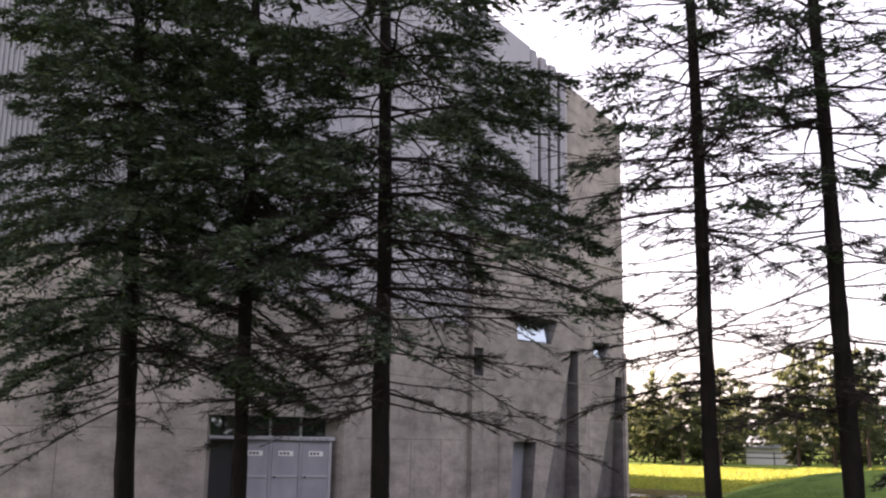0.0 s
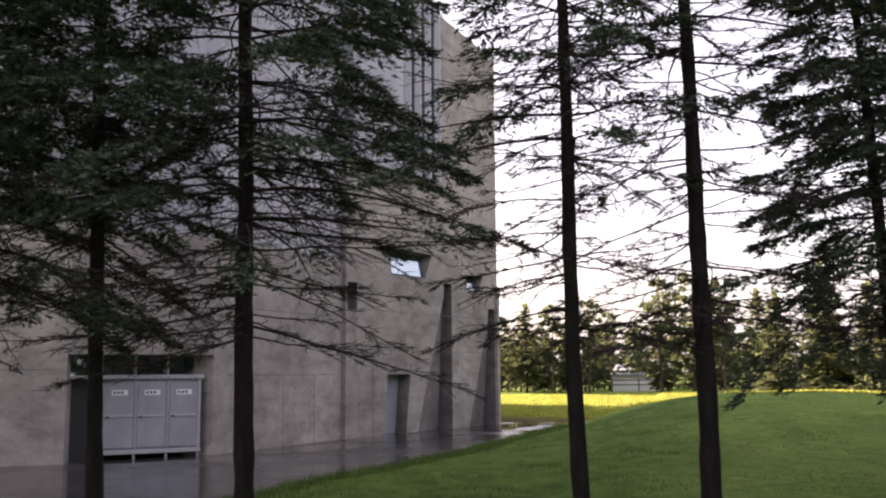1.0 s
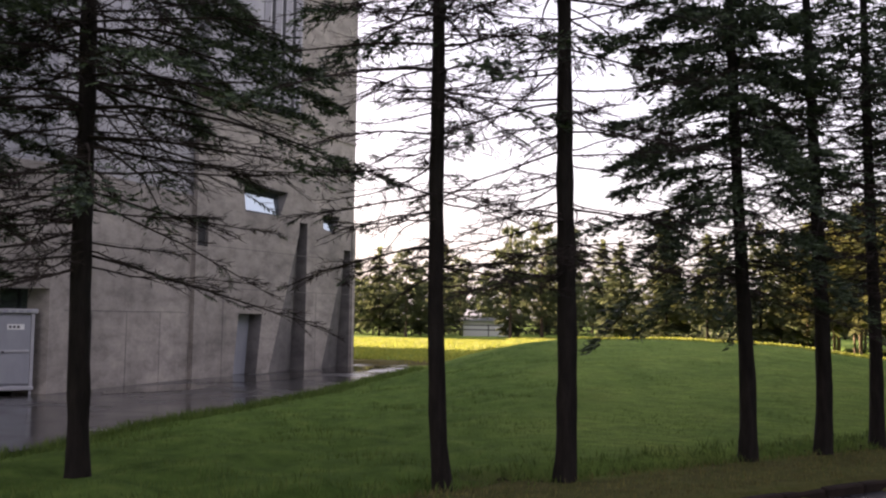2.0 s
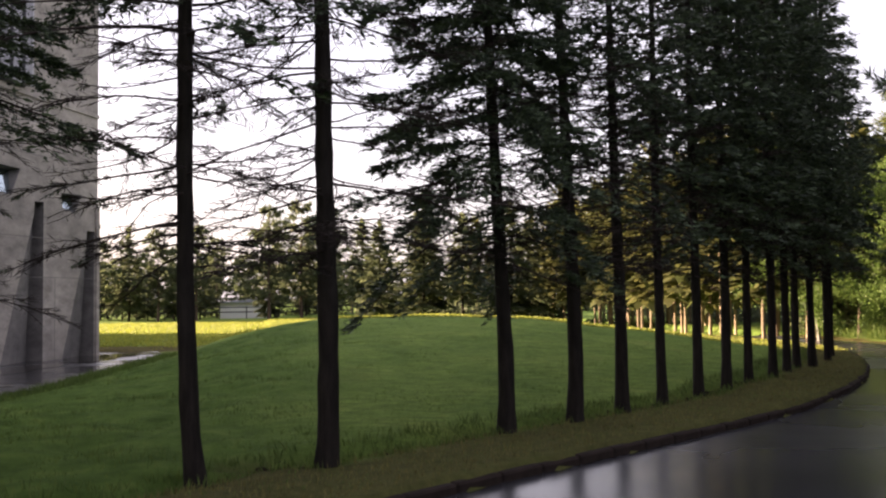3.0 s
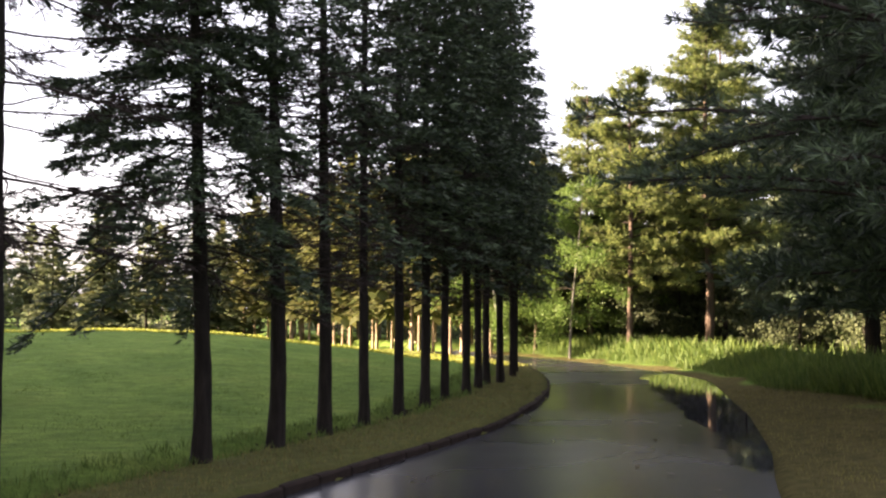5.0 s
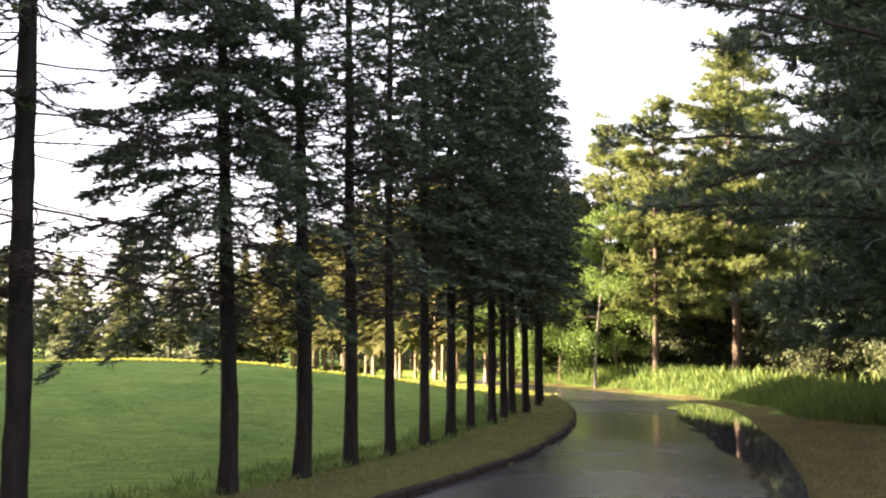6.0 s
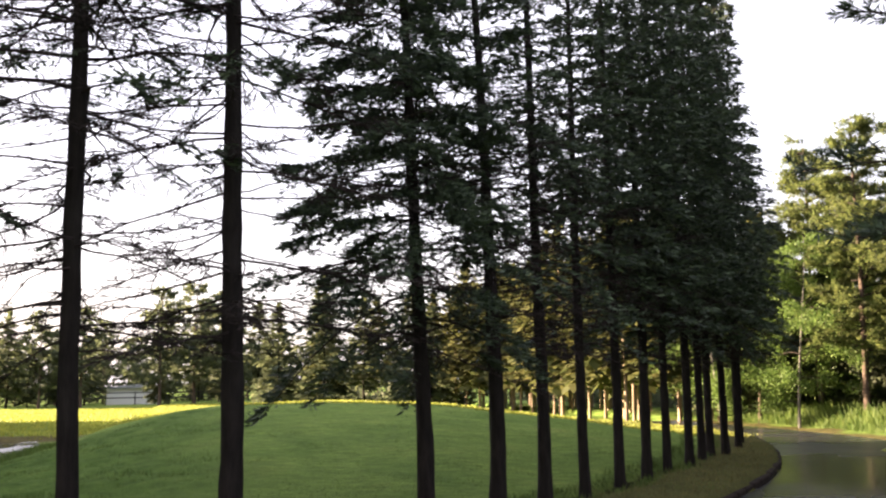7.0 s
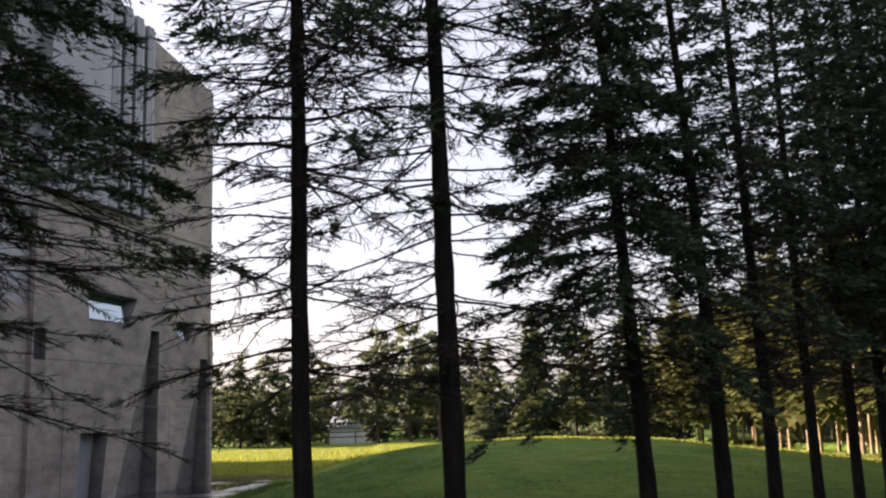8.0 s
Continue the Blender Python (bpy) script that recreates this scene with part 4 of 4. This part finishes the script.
def broadleaf(seed, H=6.0, r=0.06, live=0.8, R=1.7, leaves=9000, size=0.09, label="young light green birch", name="birch_tree", group="birches at the edge of the wood", leafmat=None):
    rng = np.random.default_rng(seed)
    at = stem_line(rng, H, (rng.uniform(-0.06, 0.06), 0.02), 0.15)
    tree = thing(name, pose(0, 0, 0), label, "birch", group)
    part("trunk", trunk_mesh(rng, at, H, r, birch_bark if name == "birch_tree" else bark, 1.3), tree)
    wood, leaf = Cloud(), Cloud()
    tips = []
    for z in np.arange(live, H, 0.16):
        f = (z - live) / (H - live)
        az, L = rng.uniform(0, 6.28), max(0.3, R * math.sin(math.pi * (0.18 + 0.8 * f)) * rng.uniform(0.6, 1.1))
        pts = branch_path(rng, at(z), az, L, rng.uniform(0.2, 0.9), 0.5)
        wood.tube(pts, 0.016, 0.004)
        for _ in range(6):
            q = branch_path(rng, pts[rng.integers(2, 7)], az + rng.normal(0, 0.9), rng.uniform(0.2, 0.6), rng.uniform(-0.3, 0.5), 0.5, 5)
            wood.tube(q, 0.005, 0.002)
            tips += list(q)
    tips = np.array(tips)
    p = tips[rng.integers(0, len(tips), leaves)] + rng.normal(0, 0.13, (leaves, 3))
    d = rng.normal(0, 1, (leaves, 3)) + np.array([0, 0, -0.4])
    d /= np.linalg.norm(d, axis=1, keepdims=True)
    leaf.blades(p, d * size * rng.uniform(0.7, 1.2, (leaves, 1)), size * 0.33, rng.normal(0, 1, (leaves, 3)))
    tagged(part("branchwork", wood.mesh("branchwork", twig_bark), tree), kind="stuff")
    tagged(part("crown", leaf.mesh("crown", leafmat or birch_leaf), tree), kind="stuff")
    return tree


# sunlit pines beyond the bend
lit_pine = place(pine(31, H=10.0, r=0.11, live=2.3, R=1.9, count=13, length=0.24, width=0.017, whorl=0.32, dense=11, shape=0.75, label="slender sunlit pine with reddish trunk in tall grass"), 20.6, 27.3)
broad_pine = place(pine(32, H=12.4, r=0.165, live=2.8, R=2.6, count=13, length=0.26, width=0.018, whorl=0.34, dense=11, shape=0.7, label="broad sunlit pine with pale reddish trunk in tall grass"), 23.6, 26.6)
place(copy_thing(lit_pine, pose(0, 0, 0)), 21.8, 31.2, 2.5, 1.02)
place(copy_thing(lit_pine, pose(0, 0, 0)), 19.4, 31.5, 5.1, 0.6)
place(copy_thing(broad_pine, pose(0, 0, 0)), 26.5, 29.0, 4.1, 1.08)
# shaded pines: darker spruce needles and bark put the shade into their colour
p_dark = place(pine(33, H=13.5, r=0.2, live=1.8, R=3.7, count=9, length=0.34, width=0.03, whorl=0.36, dense=10, leafmat=spruce_leaf, barkmat=bark, label="pine over the grass verge, coloured dark for shade"), 21.6, 18.2)
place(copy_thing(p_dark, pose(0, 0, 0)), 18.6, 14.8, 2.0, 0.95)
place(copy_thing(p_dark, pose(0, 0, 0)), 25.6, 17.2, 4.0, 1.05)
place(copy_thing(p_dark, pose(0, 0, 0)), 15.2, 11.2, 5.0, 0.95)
# unseen pines, added behind the start of the walk to block sky light on trunks and walls
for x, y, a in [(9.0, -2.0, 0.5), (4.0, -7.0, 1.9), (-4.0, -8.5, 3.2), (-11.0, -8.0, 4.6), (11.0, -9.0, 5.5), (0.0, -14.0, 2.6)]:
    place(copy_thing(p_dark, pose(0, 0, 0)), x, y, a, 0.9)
# near pine, also in the darker spruce colours for shade
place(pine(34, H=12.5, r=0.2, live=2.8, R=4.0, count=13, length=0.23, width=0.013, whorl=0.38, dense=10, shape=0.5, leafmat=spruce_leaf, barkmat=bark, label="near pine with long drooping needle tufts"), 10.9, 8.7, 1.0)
b1 = place(broadleaf(41, H=6.4, r=0.045, R=2.2, leaves=24000, size=0.075), 19.0, 28.6)
place(copy_thing(b1, pose(0, 0, 0)), 17.6, 31.0, 2.0, 1.15)
place(copy_thing(b1, pose(0, 0, 0)), 23.0, 31.0, 4.0, 0.9)
place(broadleaf(42, H=3.4, R=1.5, leaves=6000, live=0.3, leafmat=mid_leaf, label="leafy green shrub in the shade of the pines", name="shrub", group="shrubs under the pines"), 26.0, 22.0)
place(broadleaf(43, H=3.0, R=1.6, leaves=6000, live=0.3, leafmat=mid_leaf, label="leafy green shrub in the shade of the pines", name="shrub", group="shrubs under the pines"), 22.8, 16.2)

bush = place(broadleaf(44, H=2.6, R=1.7, leaves=2600, live=0.2, size=0.15, leafmat=mid_leaf, label="dense dark undergrowth bush behind the tall grass", name="shrub", group="shrubs under the pines"), 22.5, 29.5)
rng = np.random.default_rng(21)
for x, y in [(24.5, 29.5), (26.5, 27.5), (28.0, 25.5), (27.5, 22.5), (28.5, 19.5), (25.0, 24.0), (21.0, 33.5), (24.0, 33.0), (27.0, 31.0), (30.0, 28.0), (25.5, 20.5), (23.8, 15.2), (27.0, 16.5), (30.0, 23.0), (19.6, 36.0)]:
    place(copy_thing(bush, pose(0, 0, 0)), x + rng.uniform(-0.4, 0.4), y, rng.uniform(0, 6.28), rng.uniform(0.75, 1.25))

# woods round the lawn: a few kinds of tree, each copied
LBL = "distant dark spruce at the far edge of the lawn"
FAR = dict(lean=(0, 0), coarse=6.2, fat=2.5, leafmat=mid_leaf, label=LBL, group="woods round the lawn", keep_dead=0.12)
kinds = [far_spruce(51, H=9.5, r=0.13, dead=(1.2, 2.0), live=1.3, R=2.7, dens=1.0, **FAR),
         far_spruce(52, H=8.5, r=0.12, dead=(1.5, 3.0), live=1.9, R=2.4, dens=1.0, **FAR),
         far_spruce(53, H=9.0, r=0.12, dead=(1.6, 3.4), live=2.6, R=2.5, dens=1.0, **FAR)]
far_pine = pine(54, H=10.0, r=0.14, live=1.9, R=2.9, count=6, length=0.5, width=0.085, whorl=0.55, shape=0.65, dense=3.0, leafmat=mid_leaf, label="distant green pine at the edge of the wood", group="woods round the lawn")
rng = np.random.default_rng(77)
spots = []
# (x, y, kind, scale)
for x, y, k, sc in [(-9.8, 84, 3, 0.82), (-13.0, 84, 3, 0.78), (-15.8, 86, 1, 0.9), (-18.5, 84, 3, 0.85), (-3.4, 80, 3, 0.95), (-0.8, 83, 3, 1.0), (1.6, 79, 3, 0.9), (4.5, 84, 2, 0.9),
                    (4.2, 57, 0, 0.62), (6.6, 55, 0, 0.78), (9.2, 57, 2, 0.7), (11.6, 54, 0, 0.7), (13.6, 58, 1, 0.75), (8.0, 66, 4, 0.8), (12.0, 68, 4, 0.85), (15.2, 64, 4, 0.85)]:
    spots.append((x, y, k, sc))
# unseen belt of trees, added behind the building to shade the near part of the far lawn
for y in np.arange(44.0, 59.0, 1.8):
    for x in (-27.0, -24.6):
        spots.append((x + rng.uniform(-0.6, 0.6), y + 0.3 * (x + 27), 3, rng.uniform(0.68, 0.74)))
for y in np.arange(33.5, 62, 1.6):
    for x in (16.4, 17.8, 19.4, 21.2):
        spots.append((x + rng.uniform(-0.6, 0.6), y + rng.uniform(-0.6, 0.6), 4, rng.uniform(0.75, 1.0)))
for x in [q for q in np.arange(-20, 6, 2.4) if abs(q + 7) > 2.0]:
    spots.append((x + rng.uniform(-0.8, 0.8), 90 + rng.uniform(-3, 2), int(rng.integers(0, 3)), rng.uniform(0.5, 0.72)))
for x in np.arange(-24, 44, 3.8):
    spots.append((x + rng.uniform(-1.2, 1.2), 97 + rng.uniform(-3, 4), int(rng.integers(0, 4)), rng.uniform(0.6, 0.8)))
for x in np.arange(-24, 30, 2.0):
    spots.append((x + rng.uniform(-0.8, 0.8), 104 + rng.uniform(-2, 3), 3, rng.uniform(0.5, 0.68)))
for x in np.arange(24, 46, 3.2):
    spots.append((x + rng.uniform(-1, 1), 30 + 0.35 * (x - 24) + rng.uniform(-1, 3), 3, rng.uniform(0.8, 1.05)))
    spots.append((x + rng.uniform(-1, 1), 37 + rng.uniform(-2, 3), int(rng.integers(0, 3)), rng.uniform(0.9, 1.2)))
for y in np.arange(2, 26, 3.0):
    spots.append((29 + rng.uniform(-1, 1.5), y, 3, rng.uniform(0.9, 1.1)))
    spots.append((33 + rng.uniform(-1, 1), y + 1.5, int(rng.integers(0, 3)), rng.uniform(0.9, 1.15)))
kinds.append(far_pine)
# stems take the lightened bark as if sun fell on them
kinds.append(far_spruce(55, H=8.5, r=0.07, dead=(1.6, 2.6), live=2.5, R=2.2, dens=0.9, **dict(FAR, leafmat=olive_leaf, barkmat=sunlit_bark, label="olive green young conifer, bare stem coloured pale for sunlight")))
used = [False] * 5
for x, y, k, sc in spots:
    t = kinds[k] if not used[k] else copy_thing(kinds[k], pose(0, 0, 0))
    used[k] = True
    place(t, x, y, rng.uniform(0, 6.28), sc)

# ---- kerb stones ----
kerb = thing("kerb", pose(0, 0, 0), "dark wet stone kerb between verge and drive", "kerb")
pts = np.array(KERB[1:])
dist = np.concatenate([[0], np.cumsum(np.hypot(*np.diff(pts, axis=0).T))])
stone = bm_mesh("kerb_stone", box(-0.298, 0.298, -0.06, 0.06, -0.26, -0.035), kerb_stone, 0.02)
for s in np.arange(0.3, dist[-1] - 0.3, 0.6):
    a = [np.interp(s - 0.3, dist, pts[:, k]) for k in (0, 1)]
    b = [np.interp(s + 0.3, dist, pts[:, k]) for k in (0, 1)]
    m = along(a, b) @ Matrix.Translation((math.dist(a, b) / 2, 0, random.uniform(-0.008, 0.008)))
    part("kerb_stone", stone, kerb, m)


# ---- puddles ----
def puddle(cx, cy, a, b, turn, seed, z):
    rng = np.random.default_rng(seed)
    ph = rng.uniform(0, 6.28, 6)
    vs = [(0, 0, 0)]
    n = 72
    for i in range(n):
        t = 2 * math.pi * i / n
        q = 1 + 0.12 * math.sin(2 * t + ph[0]) + 0.1 * math.sin(3 * t + ph[1]) + 0.08 * math.sin(5 * t + ph[2]) + 0.05 * math.sin(9 * t + ph[3]) + 0.03 * math.sin(17 * t + ph[4])
        vs.append((a * q * math.cos(t), b * q * math.sin(t), 0))
    me = mesh_of("puddle", vs, [(0, i + 1, (i + 1) % n + 1) for i in range(n)], water)
    ob = new("puddle", me)
    ob.matrix_basis = pose(cx, cy, z, 0, 0, turn)
    return tagged(ob, "still shallow puddle mirroring the trees", "puddle", "puddles")


puddle(-8.3, 27.5, 2.6, 0.9, 70, 3, -0.294)
puddle(-6.9, 33.0, 2.4, 0.9, 75, 4, -0.294)
puddle(-9.6, 22.5, 2.0, 0.7, 70, 5, -0.294)


# ---- grasses ----
def grass(name, X, Y, rng, height, spread, mat, label, per=5, width=0.006):
    n = len(X)
    Z = ground_height(X, Y)
    at = np.repeat(np.stack([X, Y, Z - 0.01], 1), per, 0) + np.concatenate([rng.normal(0, spread, (n * per, 2)), np.zeros((n * per, 1))], 1)
    h = np.repeat(height, per) * rng.uniform(0.5, 1.15, n * per)
    way = np.stack([rng.normal(0, 0.3, n * per) * h, rng.normal(0, 0.3, n * per) * h, h], 1)
    c = Cloud()
    c.blades(at, way, np.maximum(width, 0.04 * h)[:, None], rng.normal(0, 1, (n * per, 3)) * [1, 1, 0.1])
    return tagged(new(name, c.mesh(name, mat)), label, "grass", kind="stuff")


rng = np.random.default_rng(5)
X, Y = rng.uniform(-8, 13, 40000), rng.uniform(5, 30, 40000)
kd, ks = polyline_distance(X, Y, KERB)
fd, fs = polyline_distance(X, Y, FORECOURT_EDGE)
clump = np.sin(X * 1.7 + 1.3 * np.sin(Y * 0.8)) * np.sin(Y * 1.9 + X * 0.6)
keep = (ks > 0) & (kd > 0.2) & (fs < 0) & (fd > 0.1) & (rng.random(40000) < np.clip(1.5 - Y / 22, 0.12, 1))
X, Y, kd, clump = X[keep], Y[keep], kd[keep], clump[keep]
grass("lawn_grass", X, Y, rng, 0.025 + 0.03 * np.clip(clump, 0, 1) + 0.05 * (rng.random(len(X)) < 0.03) + 0.05 * rough_grass(X, Y) * np.clip(clump + 0.3, 0, 1), 0.06, grass_leaf, "short green lawn grass with uneven tufts", 3, 0.004)
# tufts along the worn furrow behind the row and on the banks of the forecourt
s = rng.uniform(0, dist[-1] * 0.72, 1500)
bx, by = np.interp(s, dist, pts[:, 0]), np.interp(s, dist, pts[:, 1])
off = 1.75 + rng.choice([-1, 1], 1500) * rng.normal(0.3, 0.08, 1500)
X, Y = bx - off * 0.62, by + off * 0.78
grass("furrow_grass", X, Y, rng, rng.uniform(0.06, 0.16, len(X)), 0.05, grass_leaf, "ragged darker grass along a furrow behind the trees", 5)
# dark clods of bare earth lying in the furrow
s = rng.uniform(-0.7, 9.8, 3200)
s = s[np.sin(s * 1.9) + 0.6 * np.sin(s * 4.1 + 1) + rng.normal(0, 0.5, len(s)) > -0.35]
X, Y = s, furrow_line(s) + rng.normal(0, 0.1, len(s))
Z = ground_height(X, Y) - 0.05
OCT = np.array([(1, 0, 0), (0, 1, 0), (-1, 0, 0), (0, -1, 0), (0, 0, 1), (0, 0, -1)], float)
cv = np.stack([X, Y, Z], 1)[:, None] + OCT[None] * rng.uniform(0.025, 0.085, (len(s), 6, 1)) * np.array([1.3, 1.3, 0.8])
cf = [(6 * i + a, 6 * i + b, 6 * i + (4 if up else 5)) for i in range(len(s)) for up in (1, 0) for a, b in (((0, 1), (1, 2), (2, 3), (3, 0)) if up else ((1, 0), (2, 1), (3, 2), (0, 3)))]
earth = material("earth", (0.02, 0.015, 0.01), 0.95, 0.0, 0.1)
paint(earth, ramp(earth, noise_tex(earth, coords(earth), 9, 5, 0.7), [(0.3, (0.008, 0.006, 0.004)), (0.7, (0.036, 0.027, 0.017))]))
tagged(new("bare_earth", mesh_of("bare_earth", cv.reshape(-1, 3).tolist(), cf, earth)), "dark clods of bare earth along a furrow behind the trees", "earth", kind="stuff")
s = rng.uniform(0, dist[-1] * 0.8, 5000)
off = rng.uniform(0.12, 1.6, 5000)
X, Y = np.interp(s, dist, pts[:, 0]) - off * 0.62, np.interp(s, dist, pts[:, 1]) + off * 0.78
grass("verge_grass", X, Y, rng, rng.uniform(0.03, 0.09, 5000), 0.05, verge_leaf, "sparse brownish grass on the verge", 4, 0.004)
fe = np.array(FORECOURT_EDGE[:-1])
fdist = np.concatenate([[0], np.cumsum(np.hypot(*np.diff(fe, axis=0).T))])
s = rng.uniform(2, fdist[-1], 3000)
X = np.interp(s, fdist, fe[:, 0]) + np.abs(rng.normal(0.15, 0.35, 3000))
Y = np.interp(s, fdist, fe[:, 1])
grass("bank_grass", X, Y, rng, rng.uniform(0.06, 0.2, 3000), 0.06, grass_leaf, "ragged grass on the edge of the forecourt", 5)
# grass of the sunlit strips, its colour raised to add to the sun
X = np.concatenate([rng.uniform(-17, 3, 20000), rng.uniform(1, 17.5, 10000)])
Y = np.concatenate([rng.uniform(37, 78, 20000), 34.5 - 0.5 * (X[20000:] + 7.4) + rng.uniform(-1, 1, 10000) ** 2 * 16])
kd, ks = polyline_distance(X, Y, KERB)
fd, fs = polyline_distance(X, Y, FORECOURT_EDGE)
keep = (ks > 0) & (kd > 0.3) & ~((fs > 0) & (Y < 38))
grass("meadow_grass", X[keep], Y[keep], rng, rng.uniform(0.07, 0.16, keep.sum()) * np.where(X[keep] > 1, 0.5, 1.0), 0.2, sun_painted_leaf, "short grass beyond the mound, coloured bright yellowish for sunlight", 3, 0.024)


def undergrowth(name, x0, x1, y0, y1, h, n, seed, label):
    g = np.random.default_rng(seed)
    at = np.stack([g.uniform(x0, x1, n), g.uniform(y0, y1, n), np.zeros(n)], 1)
    at[:, 2] = h * g.random(n) ** 1.3 * (0.65 + 0.35 * np.sin(at[:, 0] * 0.9 + at[:, 1]) * np.sin(at[:, 0] * 0.37 + 1 + 0.5 * at[:, 1]))
    way = g.normal(0, 1, (n, 3)) * [1, 1, 0.6]
    way *= 0.4 / np.linalg.norm(way, axis=1, keepdims=True)
    c = Cloud()
    c.blades(at, way, 0.1, g.normal(0, 1, (n, 3)))
    return tagged(new(name, c.mesh(name, mid_leaf)), label, "undergrowth", kind="stuff")


undergrowth("undergrowth", -45, 40, 95, 99, 2.6, 12000, 61, "dark undergrowth at the foot of the far trees")
undergrowth("undergrowth", 23.5, 27, 33, 75, 2.6, 8000, 62, "dark undergrowth between the lit young conifers")
undergrowth("undergrowth", 3, 17, 60, 63, 1.6, 4000, 63, "dark undergrowth at the foot of the far trees")
undergrowth("undergrowth", 20, 34, 33, 36.5, 5.0, 9000, 64, "shaded green thicket behind the sunlit pines")
undergrowth("undergrowth", 27, 31, 18, 33, 4.5, 8000, 65, "shaded green thicket behind the sunlit pines")
# tall grass beyond the drive
re = np.array(ROAD_EDGE[4:])
rdist = np.concatenate([[0], np.cumsum(np.hypot(*np.diff(re, axis=0).T))])
n = 6500
s = rng.uniform(0, rdist[-1], n)
off = 0.9 + np.abs(rng.normal(0, 1.6, n)) + 4.5 * np.clip((9.0 - s) / 9.0, 0, 1)
ex, ey = np.interp(s, rdist, re[:, 0]), np.interp(s, rdist, re[:, 1])
tx = np.interp(s + 0.3, rdist, re[:, 0]) - np.interp(s - 0.3, rdist, re[:, 0])
ty = np.interp(s + 0.3, rdist, re[:, 1]) - np.interp(s - 0.3, rdist, re[:, 1])
tn = np.hypot(tx, ty) + 1e-6
X, Y = ex + off * ty / tn, ey - off * tx / tn
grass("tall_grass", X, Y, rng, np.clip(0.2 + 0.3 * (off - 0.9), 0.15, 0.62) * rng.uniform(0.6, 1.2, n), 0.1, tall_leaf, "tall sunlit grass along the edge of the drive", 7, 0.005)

g = np.random.default_rng(66)
s = g.uniform(-6, 9, 4500)
ex, ey = np.interp(s, rdist, re[:, 0]) + np.minimum(s, 0) * 0.66, np.interp(s, rdist, re[:, 1]) + np.minimum(s, 0) * 0.75
off = g.uniform(0.1, 5.0, 4500)
grass("verge_grass", ex + off * 0.76, ey - off * 0.65, g, g.uniform(0.03, 0.1, 4500), 0.06, verge_leaf, "sparse brownish grass and litter under the pines", 4, 0.005)

# ---- far shed and fence beyond the lawn ----
shed = thing("shed", pose(-6.4, 95.5, -0.2, 0, 0, 4), "low pale shed beyond the far trees", "shed")
part("wall", bm_mesh("wall", box(-2.4, 2.4, -2, 2, -0.2, 1.5), paper, 0.02), shed)
part("roof", bm_mesh("roof", prism([(-2.6, 1.51), (2.6, 1.51), (0, 1.9)], [(-2.6, 1.51), (2.6, 1.51), (0, 1.9)], -2.3, 2.3), grey_steel), shed)
fence = thing("fence", pose(0, 91, 0), "low dark rail fence beyond the far trees", "fence")
rail = bm_mesh("rail", box(-1.25, 1.25, -0.03, 0.03, -0.05, 0.05), dark_metal)
post = bm_mesh("post", box(-0.05, 0.05, -0.05, 0.05, -0.3, 1.0), dark_metal)
for i in range(9):
    part("post", post, fence, pose(-16 + 2.5 * i, 0, 0))
    for z in (0.45, 0.9):
        part("rail", rail, fence, pose(-14.75 + 2.5 * i, 0, z))

# fallen leaves on the wet drive
leaf_me = mesh_of("fallen_leaf", [(-0.05, 0, 0), (0, 0.03, 0.008), (0.055, 0, 0.002), (0, -0.028, 0.006)], [(0, 1, 2), (0, 2, 3)], dry_leaf)
rng = np.random.default_rng(9)
for i in range(40):
    y = rng.uniform(7.5, 16)
    x = y - 1.6 + rng.uniform(-1.2, 2.2)
    d1, s1 = polyline_distance(np.array([x]), np.array([y]), KERB)
    d2, s2 = polyline_distance(np.array([x]), np.array([y]), ROAD_EDGE)
    if s1[0] < 0 and s2[0] > 0 and d1[0] > 0.3 and d2[0] > 0.3:
        lf = new("fallen_leaf", leaf_me)
        lf.matrix_basis = pose(x, y, -0.108, 0, 0, rng.uniform(0, 360)) @ Matrix.Scale(rng.uniform(0.6, 1.3), 4)
        tagged(lf, "small brown leaf lying on wet asphalt", "leaf", "fallen leaves")
